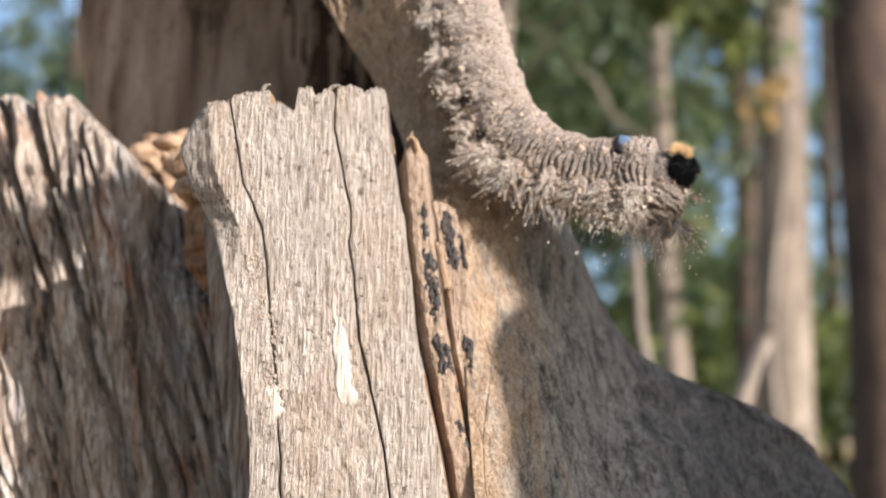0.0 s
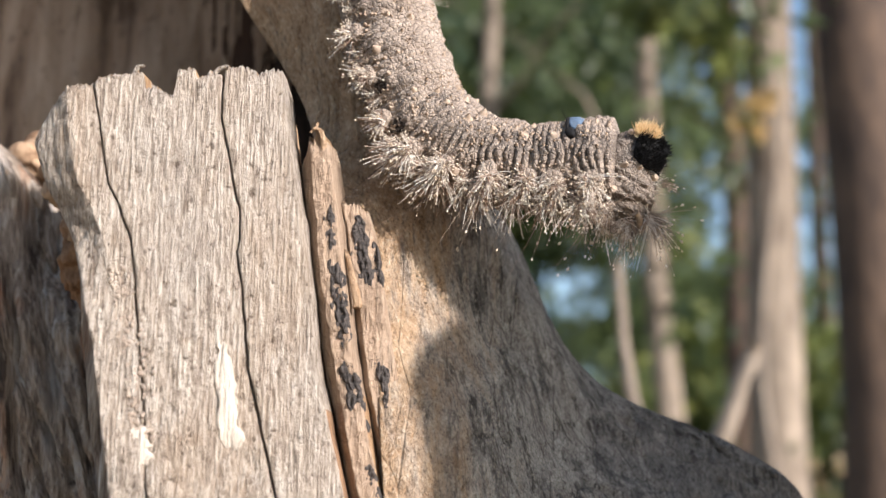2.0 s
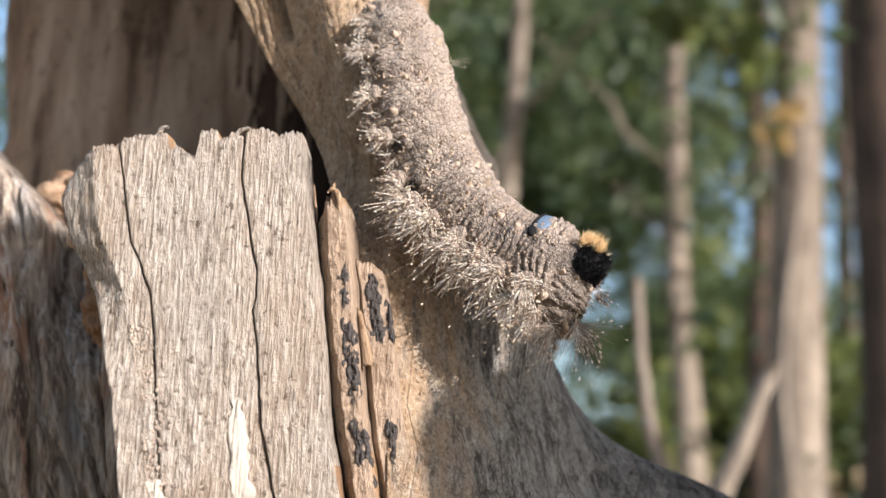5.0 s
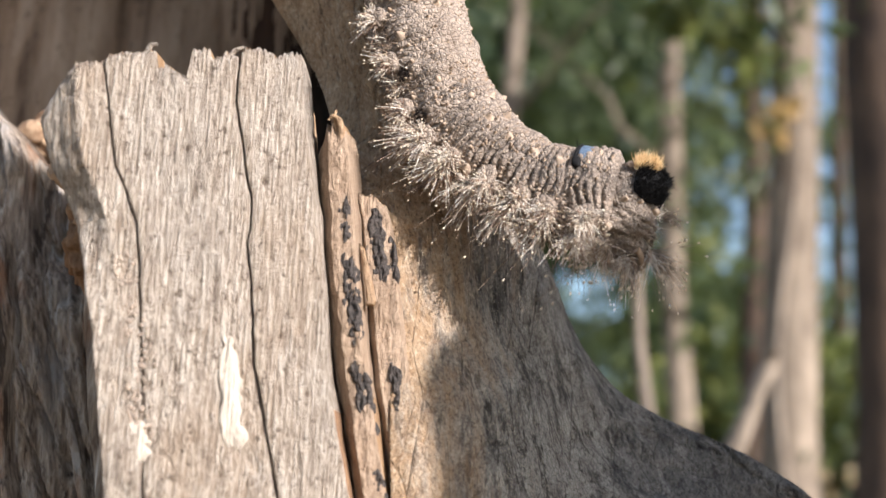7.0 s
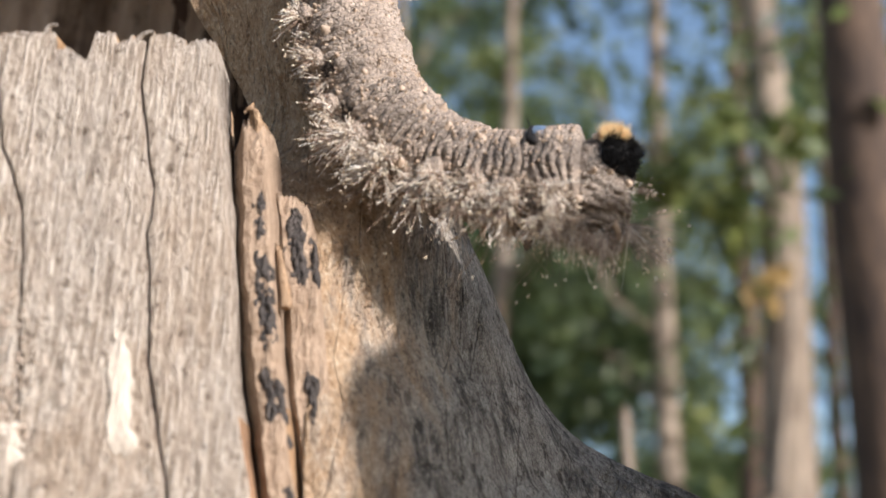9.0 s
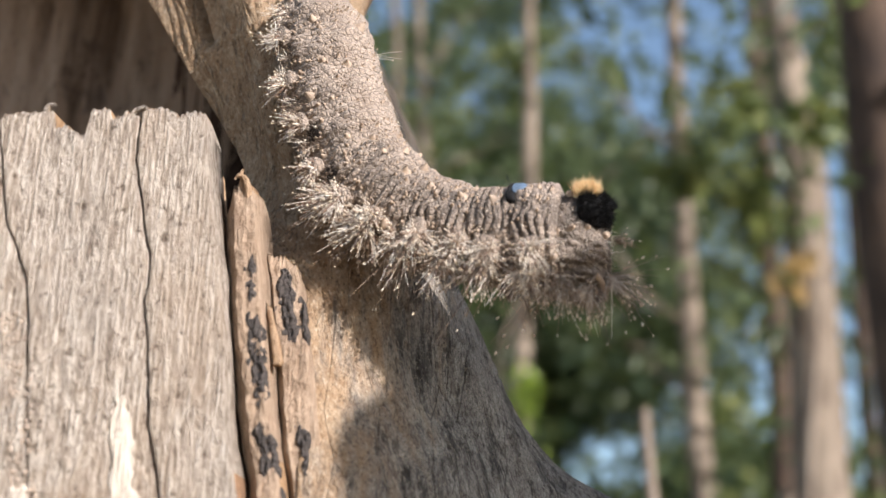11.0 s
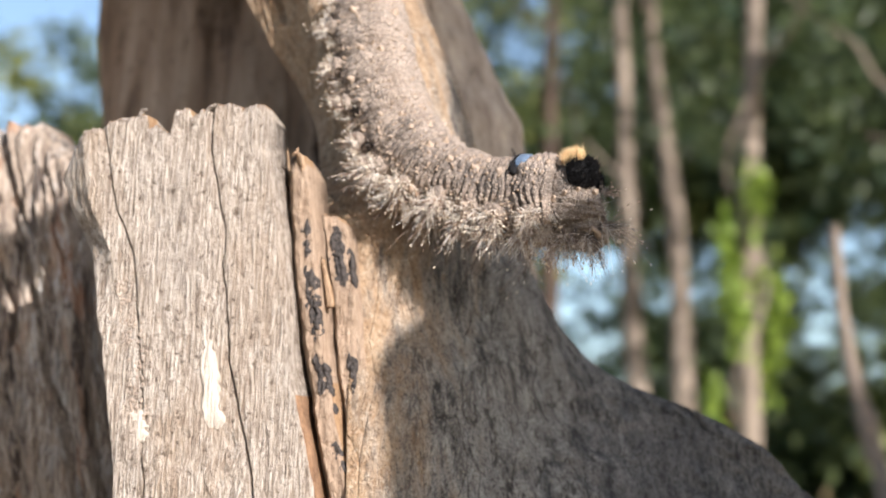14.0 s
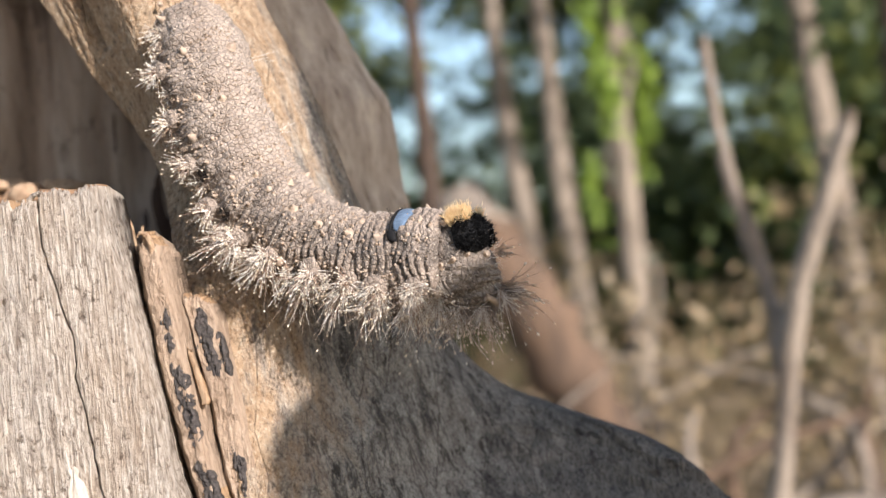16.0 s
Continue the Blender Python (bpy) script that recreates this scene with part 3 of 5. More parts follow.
def trunk_wall():
    levels = {**LOW, **HIGH}
    zs = np.array(sorted(levels), float)
    knots = []
    for z in zs:
        p = np.array(levels[int(z)], float)
        far, near = p[-1], p[0]
        thick = 24 if z > 30 else 34
        knots.append(np.concatenate([p, [far + (0.0, 5), far + (-5, thick * 0.6), ((far + near) / 2) + (0, thick), near + (7, thick * 0.8)]]))
    knots = np.array(knots)
    z = np.concatenate([np.linspace(-80, 110, 330), np.linspace(113, 240, 40)])
    sect = spline(zs, knots, z)                        # levels x knots x 2
    share = np.concatenate([np.linspace(0, 4, 150), np.linspace(4, 5, 16)[1:], np.linspace(5, 8, 30)[1:]])
    loop = spline(np.arange(9), np.swapaxes(sect, 0, 1), share)       # around x levels x 2
    x, y = loop[..., 0], loop[..., 1]
    zz = np.broadcast_to(z[None], x.shape).copy()
    ddx, ddy = np.gradient(x, axis=0), np.gradient(y, axis=0)
    size = np.hypot(ddx, ddy) + 1e-9
    nx, ny = ddy / size, -ddx / size
    lean = x + 0.25 * zz
    gnarl = np.clip((x - 12) / 25, 0, 1) * (zz < 20)
    d = 1.3 * gnarl * fbm((lean + 2.2 * zz) / 6, y / 9, (zz - 0.5 * x) / 10, 6, 4) + 0.40 * fbm(lean / 5, y / 5, zz / 26, 5, 4) + 0.26 * fbm(lean / 1.3, y / 1.3, zz / 6, 15, 3) + 1.1 * fbm(x / 22, y / 22, zz / 40, 25, 2)
    groove = np.abs(fbm(lean / 9, y / 9, zz / 60, 35, 3))
    d = d - 0.9 * np.clip(1 - groove / 0.022, 0, 1) * (zz < 25) * (x > 0)
    groove = np.abs(fbm(lean / 4, y / 4, zz / 34, 45, 3) + 0.05)
    d = d - 0.45 * np.clip(1 - groove / 0.03, 0, 1)
    slot = np.abs(x + 37.0 + 0.36 * (zz - 72) + 0.5 * fbm(zz / 4, 0 * zz, 0 * zz, 55)) / 1.7
    d = d - 4.5 * np.clip(1 - slot, 0, 1) ** 0.6 * np.clip((zz - 67) / 4, 0, 1) * (y < 24)
    verts = np.stack([x + nx * d, y + ny * d, zz], -1)
    n, m = verts.shape[:2]
    faces = [tuple(f) for f in grid_faces(n, m, wrap=True)]
    faces += [tuple(i * m for i in range(n)), tuple(i * m + m - 1 for i in reversed(range(n)))]
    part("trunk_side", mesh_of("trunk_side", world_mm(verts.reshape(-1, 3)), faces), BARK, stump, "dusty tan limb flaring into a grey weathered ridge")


trunk_wall()


def rear_wall():
    s, v = np.meshgrid(np.linspace(0, 1, 120), np.linspace(0, 1, 90), indexing="ij")
    z = -60 + 230 * v
    x = -121 + 113 * s + np.maximum(0, z - 60) * (-0.05 - 0.30 * s) - 2.0 * fbm(z / 14, 0 * z, 0 * z, 4) * (1 - s) + np.maximum(0, 45 - z) * 0.12 * s
    y = 80 - 2 * s + 12 * np.sin(np.pi * s)
    d = (3.2 + 5.0 * s) * fbm(x / 13, z / 60, 0 * z, 51, 4) + 0.9 * fbm(x / 3, z / 16, 0 * z, 61, 3)
    front = np.stack([x, y + d, z], -1)
    back = np.stack([x * 1.02 + 2, y + 12 + 1.5 * fbm(x / 9, z / 30, 0 * z, 71), z], -1)
    verts, faces = closed_sheet(front, back)
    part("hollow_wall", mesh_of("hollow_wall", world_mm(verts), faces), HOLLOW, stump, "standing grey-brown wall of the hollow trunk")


rear_wall()


def unseen_roof():
    """An unseen roof with a ragged underside, added to keep skylight out of the hollow."""
    s, v = np.meshgrid(np.linspace(0, 1, 60), np.linspace(0, 1, 40), indexing="ij")
    x, y = -124 + 98 * s, 24 + 68 * v
    z = 138 + 5 * fbm(x / 12, y / 12, 0 * x, 811, 4) - 10 * np.clip(v - 0.7, 0, 1)
    verts, faces = closed_sheet(np.stack([x, y, z], -1), np.stack([x, y, 185 + 0 * z], -1))
    part("unseen_roof", mesh_of("unseen_roof", world_mm(verts), faces), HOLLOW, stump, "unseen ragged roof added to keep skylight out of the hollow")


unseen_roof()


def outer_wall():
    """The grey weathered outside of the trunk behind the limb."""
    s, v = np.meshgrid(np.linspace(0, 1, 90), np.linspace(0, 1, 140), indexing="ij")
    z = 10 + 150 * v
    edge = np.interp(z, (10, 43, 56, 61, 66, 88, 160), (9, 5.0, 4.5, 3.6, 0.5, -9.5, -38)) + 1.0 * fbm(z / 5, 0 * z, 0 * z, 201, 3)
    x = -22 - 0.25 * np.maximum(0, z - 50) + s * (edge + 22 + 0.25 * np.maximum(0, z - 50))
    y = 36 + 40 * s - 5 * np.sin(np.pi * s)
    along = x + 0.3 * z
    d = 1.6 * fbm(along / 9, z / 50, 0 * z, 211, 4) + 0.6 * fbm(along / 2, z / 14, 0 * z, 221, 3)
    d = d + 1.2 * np.clip(1 - np.abs(fbm(along / 6, z / 45, 0 * z, 231, 3)) / 0.03, 0, 1)
    front = np.stack([x, y + d, z], -1)
    verts, faces = closed_sheet(front, np.stack([x - 2, y + 9 + 0 * d, z], -1))
    part("outer_wall", mesh_of("outer_wall", world_mm(verts), faces), OUTER, stump, "grey-tan weathered outside of the trunk behind the limb")


outer_wall()


def left_wall():
    """The split, half-rotten wall on the hollow's other side."""
    s, v = np.meshgrid(np.linspace(0, 1, 320), np.linspace(0, 1, 230), indexing="ij")
    flat = -128 + 84 * s
    top = np.interp(flat, (-128, -110, -104, -100, -98.5, -97, -91, -87, -83, -78, -72, -60, -44), (40, 45, 47.5, 46, 38, 46.5, 47.5, 42, 37, 30, 22, 17, 15))
    top = top + 2.4 * fbm(flat / 3.0, 0 * s, 0 * s, 4, 4)
    z = -80 + v * (top + 80)
    x = flat - 0.30 * (z - 30)
    y = 5.5 - 0.0018 * np.maximum(flat + 90, -40) ** 2 + 0.10 * np.maximum(0, z - 20)
    pocket = np.exp(-((flat + 70) / 9) ** 2 - ((z - 16) / 12) ** 2)
    y = y + 15 * pocket
    flat_w = flat + 5 * fbm(x / 22, z / 26, 0 * z, 81, 3)
    ridge = fbm(flat_w / 4.5, z / 60, 0 * z, 83, 4)
    y = y - 6.5 * ridge - 1.1 * fbm(flat / 0.9, z / 14, 0 * z, 93, 3) - 1.8 * fbm(x / 5, z / 6, 0 * z, 97, 4) + 3.0 * np.clip(1 - np.abs(fbm(flat / 6, z / 70, 0 * z, 107, 3)) / 0.05, 0, 1)
    crack = np.abs(flat + 98.5 + 0.05 * (z - 30) + 1.2 * fbm(z / 9, 0 * z, 0 * z, 14))
    y = y + 7 * np.clip(1 - crack / 1.6, 0, 1) ** 0.7
    g = np.random.default_rng(17)
    for at in (-121, -115, -109, -104, -94, -90, -86.5, -83, -79, -75, -70, -65, -60, -54):
        wave = at + g.normal(0, 0.05) * (z - 20) + 3.0 * fbm(z / 24, 0 * z + at, 0 * z, 700, 4)
        gap = flat - wave
        y = y + g.uniform(2.5, 6.0) * np.clip(1 - np.abs(gap) / g.uniform(0.5, 1.1), 0, 1) ** 0.8 * np.clip(0.6 + 2.5 * fbm(z / 30, 0 * z + at, 0 * z, 720, 2), 0, 1)
        y = y + g.uniform(-1.6, 1.6) / (1 + np.exp(-np.clip(gap / 0.25, -30, 30)))
    y = y + 3.0 * np.clip(1 - (top - z) / 4, 0, 1) ** 2
    y = y + 18
    x, z = x - 2.0 + 0.076 * x, z + 3.2 + 0.076 * z
    verts, faces = closed_sheet(np.stack([x, y, z], -1), np.stack([x, np.full_like(y, 48.0) - 8 * np.clip(1 - (top - z) / 12, 0, 1), z], -1))
    part("rotten_wall", mesh_of("rotten_wall", world_mm(verts), faces), ROTTEN, stump, "split half-rotten wood with deep slanting grooves")


left_wall()


def hollow_floor():
    s, v = np.meshgrid(np.linspace(0, 1, 110), np.linspace(0, 1, 60), indexing="ij")
    x, y = -120 + 108 * s, 44 + 28 * v
    z = np.interp(x, (-118, -90, -76, -66, -52, -12), (38, 44, 47, 43, 24, 12)) + 4.5 * fbm(x / 9, y / 9, 0 * x, 31, 4) + 2.0 * np.abs(fbm(x / 3, y / 3, 0 * x, 41, 3))
    verts, faces = closed_sheet(np.stack([x, y, z], -1), np.stack([x, y, z * 0 - 40], -1))
    part("hollow_floor", mesh_of("hollow_floor", world_mm(verts), faces[:, ::-1]), CRUMB, stump, "crumbly tan rotten wood in the hollow")
    s, v = np.meshgrid(np.linspace(0, 1, 90), np.linspace(0, 1, 80), indexing="ij")
    x, z = -62 + 56 * s, -80 + v * (np.interp(s, (0, 0.35, 0.7, 1), (22, 26, 24, 12)) + 80)
    x = x - 0.17 * z
    y = 1.5 + 2.2 * fbm(x / 4, z / 16, 0 * x, 131, 4) + 0.1 * np.maximum(0, z)
    verts, faces = closed_sheet(np.stack([x, y, z], -1), np.stack([x, y * 0 + 40, z], -1))
    part("core", mesh_of("core", world_mm(verts), faces), ROTTEN, stump, "dark decayed wood behind the slabs")


hollow_floor()


def crumb_chunk(centre, axes, seed, material, label, fine=70):
    """A lump of decayed wood, broken along its grain."""
    u, a = np.linspace(0.03, np.pi - 0.03, fine)[:, None], np.linspace(0, 2 * np.pi, fine * 3 // 2, endpoint=False)[None]
    o = np.stack([np.sin(u) * np.cos(a), np.sin(u) * np.sin(a), np.cos(u) + 0 * a], -1)
    q = o * np.asarray(axes)
    d = 0.62 * fbm(q[..., 0] / 4, q[..., 1] / 4, q[..., 2] / 5, seed, 5) + 0.30 * np.abs(fbm(q[..., 0] / 1.6, q[..., 1] / 1.6, q[..., 2] / 5, seed + 9, 4))
    p = np.asarray(centre) + q * (1 + d[..., None])
    n, m = p.shape[:2]
    f = [(i * m + j, (i + 1) * m + j, (i + 1) * m + (j + 1) % m, i * m + (j + 1) % m) for i in range(n - 1) for j in range(m)]
    f += [tuple(reversed(range(m))), tuple((n - 1) * m + j for j in range(m))]
    part("crumb_chunk", mesh_of("crumb_chunk", world_mm(p.reshape(-1, 3)), f), material, stump, label)


crumb_chunk((-59, 9, 25), (9.5, 11, 14), 301, CRUMB, "tan lump of decayed wood behind the slab")
crumb_chunk((-66, 15, 17), (6, 7, 8), 311, CORE, "brown lump of decayed wood")
g = np.random.default_rng(44)
for k in range(26):
    gx, gy = g.uniform(-93, -60), g.uniform(38, 58)
    size = g.uniform(1.6, 4.2)
    crumb_chunk((gx, gy, float(np.interp(gx, (-118, -90, -76, -66, -52, -12), (38, 44, 47, 43, 24, 12))) + g.uniform(-1.5, 2.5)), (size * g.uniform(0.8, 1.7), size, size * g.uniform(0.5, 0.9)), 500 + k,
                CRUMB if k % 4 else CORE, "crumb of decayed wood", 20)
for k in range(9):
    crumb_chunk((g.uniform(-68, -58), g.uniform(0, 10), g.uniform(20, 38)), tuple(g.uniform(1.5, 3.6, 3)), 540 + k, CORE if k % 2 else CRUMB, "crumb of decayed wood", 20)
crumb_chunk((-84, 46, 41), (10, 8, 6), 321, CRUMB, "tan lump of decayed wood on the ledge")
crumb_chunk((-68, 50, 44), (8, 8, 5), 331, CRUMB, "tan lump of decayed wood on the ledge")


def stump_foot():
    a = np.linspace(0, 2 * np.pi, 64, endpoint=False)[:, None]
    z = np.linspace(-1045, -62, 60)[None]
    r = 78 + 40 * np.exp(-(z + 1030) / 110) + 6 * np.cos(3 * a + 0.6) + 18 * np.exp(-(z + 1030) / 80) * np.cos(5 * a)
    x, y = -28 + r * np.cos(a) * 1.15, 40 + r * np.sin(a) * 0.85
    y = y + 0 * z
    d = 5 * fbm(np.cos(a) * 3, np.sin(a) * 3, z / 160, 141, 4)
    verts = np.stack([x + d * np.cos(a), y + d * np.sin(a), z + 0 * x], -1)
    n, m = verts.shape[:2]
    faces = [tuple(f) for f in grid_faces(n, m, wrap=True)] + [tuple(i * m for i in range(n)), tuple(i * m + m - 1 for i in reversed(range(n)))]
    part("stump_foot", mesh_of("stump_foot", world_mm(verts.reshape(-1, 3)), faces), BARK, stump)


stump_foot()

# ---------------------------------------------------------------- the caterpillar
caterpillar = thing("caterpillar", "hairy grey-brown caterpillar stretching its front off the trunk", "caterpillar", at=(0, 0, LIFT))
HAIR = bristle("pale_bristle", (0.08, (0.26, 0.15, 0.10)), (0.35, (0.58, 0.48, 0.39)), (0.9, (0.86, 0.80, 0.72)))
HAIR_TIP = bristle("bristle_tip", (0.1, (0.52, 0.40, 0.28)), (0.9, (0.80, 0.70, 0.57)))
HAIR_DARK = bristle("dark_bristle", (0.1, (0.07, 0.048, 0.038)), (0.9, (0.40, 0.29, 0.21)))
BLACK = plain("black_bristle", (0.010, 0.009, 0.010), (0.003, 0.003, 0.003), 900, 0.85, 0.1)
ORANGE = bristle("orange_bristle", (0.1, (0.68, 0.42, 0.18)), (0.9, (0.92, 0.74, 0.46)))
BLUE = plain("blue_spot", (0.15, 0.205, 0.285), (0.08, 0.115, 0.165), 900, 0.35, 0.4)
WART = plain("pale_wart", (0.46, 0.355, 0.27), (0.26, 0.19, 0.14), 900, 0.6, 0.3)
POCKET = plain("pocket_shade", (0.07, 0.05, 0.04), (0.02, 0.016, 0.014), 900, 0.8, 0.4)

# segment centres: the rear half lies on the limb
REAR = ((-13.6, 5.6, 65.6), (-11.3, 3.0, 59.2), (-9.4, 2.2, 51.8), (-7.4, 1.9, 44.8), (-4.6, 1.6, 38.0))
FRONT = 6


def segment_mesh(length, radius, tall, seed, wrinkles=1.0, taper=0.0, period=1.35):
    """A ring along x with pebbled, folded skin, in millimetres."""
    u, a = np.linspace(-1, 1, 84)[:, None], np.linspace(0, 2 * np.pi, 150, endpoint=False)[None]
    r = radius * (1 - 0.045 * np.abs(u) ** 4 - 0.14 * np.abs(u) ** 16 - taper * np.clip(-u - 0.1, 0, 1) ** 1.6)
    y, z = np.cos(a), np.sin(a)
    px_, py_, pz_ = u * length / 2, y * radius, z * radius
    warp = 1.0 * fbm(py_ / 3.0, pz_ / 3.0, px_ / 5, seed, 3)
    fold = np.abs(np.sin((px_ + warp) * np.pi / period)) ** 0.5
    side = 0.25 + 0.75 * np.clip(0.95 - z, 0, 1)
    r = r + wrinkles * 0.55 * (fold - 0.75) * side * (0.4 + 1.2 * np.abs(vnoise(py_ / 3, pz_ / 3, px_ / 4, seed + 1)))
    r = r + 0.42 * fbm(px_ / 0.9, py_ / 0.9, pz_ / 0.9, seed + 2, 3) + 1.0 * fbm(px_ / 3.4, py_ / 3.4, pz_ / 3.4, seed + 5, 3)
    verts = np.stack([px_ + 0 * r, y * r * 0.98, z * r * tall], -1)
    n, m = verts.shape[:2]
    faces = [tuple(f) for f in np.asarray([(i * m + j, i * m + (j + 1) % m, (i + 1) * m + (j + 1) % m, (i + 1) * m + j) for i in range(n - 1) for j in range(m)])]
    faces += [tuple(reversed(range(m))), tuple((n - 1) * m + j for j in range(m))]
    return verts.reshape(-1, 3), faces


def tuft_pieces(rng, root, out, count, reach, spread=0.6, thick=0.055, droop=0.25, spot=1.2, tip=0.21, curl=0.35):
    """Arching bristles in small locks and their pale knobs round a direction; gives two meshes."""
    hairs, knobs = [], []
    out = np.asarray(out, float) / np.linalg.norm(out)
    while len(hairs) < count:
        lock = out + spread * rng.standard_normal(3)
        if lock @ out < 0.1:
            lock += out
        bend = curl * rng.standard_normal(3) + np.array([0, 0, -droop])
        base = np.asarray(root, float) + spot * rng.standard_normal(3) * (1 - 0.8 * np.abs(out))
        for _ in range(int(rng.integers(3, 8))):
            d = lock + 0.22 * rng.standard_normal(3)
            d /= np.linalg.norm(d)
            p0 = base + 0.18 * rng.standard_normal(3)
            length = reach * (0.45 + 0.65 * rng.random())
            t = np.linspace(0, 1, 5)[:, None]
            p = p0 + length * (t * d + t * t * (bend + 0.12 * rng.standard_normal(3)))
            hairs.append(tube(p, thick * np.array([1.1, 1.0, 0.95, 0.8, 0.55]), 3, False))
            if tip and rng.random() < 0.34:
                k = tip * (0.6 + 0.7 * rng.random())
                w = p[-1] - p[-2]
                w /= np.linalg.norm(w)
                u = np.cross(w, (0.3, 0.8, 0.5))
                u /= np.linalg.norm(u)
                side = np.cross(w, u)
                v = p[-1] + k * np.array([u, -u, side, -side, 1.3 * w, -2.4 * w])
                knobs.append((v, [(0, 2, 4), (2, 1, 4), (1, 3, 4), (3, 0, 4), (2, 0, 5), (1, 2, 5), (3, 1, 5), (0, 3, 5)]))
    return hairs, knobs


def tuft(parent, rng, root, out, count, reach, label="", hair=None, **more):
    hairs, knobs = tuft_pieces(rng, root, out, count, reach, **more)
    v, f = join(hairs)
    me = mesh_of("hair_tuft", v / 1000, f)
    if knobs:
        kv, kf = join(knobs)
        n = len(f)
        me = mesh_of("hair_tuft", np.concatenate([v, kv]) / 1000, f + [tuple(i + len(v) for i in q) for q in kf])
        me.materials.append(hair or HAIR)
        me.materials.append(HAIR_TIP)
        me.polygons.foreach_set("material_index", [0] * n + [1] * len(kf))
    return part("hair_tuft", me, hair or HAIR, parent, label)


def wart(parent, rng, place, out, size, label=""):
    u = np.linspace(0, 1, 6)
    out = np.asarray(out, float) + 0.15 * rng.standard_normal(3)
    p = np.asarray(place)[None] + u[:, None] * out[None] * size * 1.5
    v, f = tube(p, size * np.array([1.25, 0.95, 0.72, 0.5, 0.3, 0.12]) * (1 + 0.1 * rng.standard_normal(6)), 8)
    return part("wart", mesh_of("wart", v / 1000, f), WART, parent, label)


def pad(name, parent, material, centre, out, size, seed, spikes, reach, label, spike_thick=0.13):
    """A low cushion of dense bristles."""
    out = np.array(out, float) / np.linalg.norm(out)
    side = np.cross(out, (1.0, 0.1, 0.2))
    side /= np.linalg.norm(side)
    ahead = np.cross(side, out)
    g = np.random.default_rng(seed)
    u, a = np.linspace(0, 1, 7)[:, None], np.linspace(0, 2 * np.pi, 24, endpoint=False)[None]
    h = 0.9 * np.sqrt(np.maximum(0, 1 - u**2)) + 0 * a
    ca, sa = (np.sign(w) * np.abs(w) ** 0.7 for w in (np.cos(a), np.sin(a)))
    p = np.asarray(centre) + (u * ca * size[0])[..., None] * ahead + (u * sa * size[1])[..., None] * side + (h * size[2])[..., None] * out
    n, m = p.shape[:2]
    faces = [(i * m + j, i * m + (j + 1) % m, (i + 1) * m + (j + 1) % m, (i + 1) * m + j) for i in range(n - 1) for j in range(m)]
    pieces = [(p.reshape(-1, 3), faces)]
    for _ in range(spikes):
        r, t = np.sqrt(g.random()) * 0.97, g.uniform(0, 2 * np.pi)
        ct, st = (np.sign(w) * np.abs(w) ** 0.7 for w in (np.cos(t), np.sin(t)))
        base = np.asarray(centre) + r * ct * size[0] * ahead + r * st * size[1] * side + 0.5 * size[2] * np.sqrt(1 - r * r) * out
        d = out + 0.35 * g.standard_normal(3)
        pieces.append(tube(base + np.linspace(0, 1, 3)[:, None] * d * reach * g.uniform(0.6, 1.15), spike_thick * np.array([1, 0.8, 0.25]), 3, False))
    pv, pf = join(pieces)
    return part(name, mesh_of(name, pv / 1000, pf), material, parent, label)


def grains(rng, length, radius, tall, count):
    """Pale grains scattered over the back, as one mesh."""
    out = []
    for _ in range(count):
        a, x = rng.uniform(-0.5, np.pi + 0.5), rng.uniform(-0.42, 0.42) * length
        o = np.array([0.0, np.cos(a), np.sin(a) * tall])
        p = np.array([x, 0, 0]) + o * radius * 0.97
        k = rng.uniform(0.10, 0.34)
        out.append(tube(p + np.linspace(0, 1, 3)[:, None] * o * k * 1.8, k * np.array([1.1, 0.8, 0.25]), 5))
    return join(out)


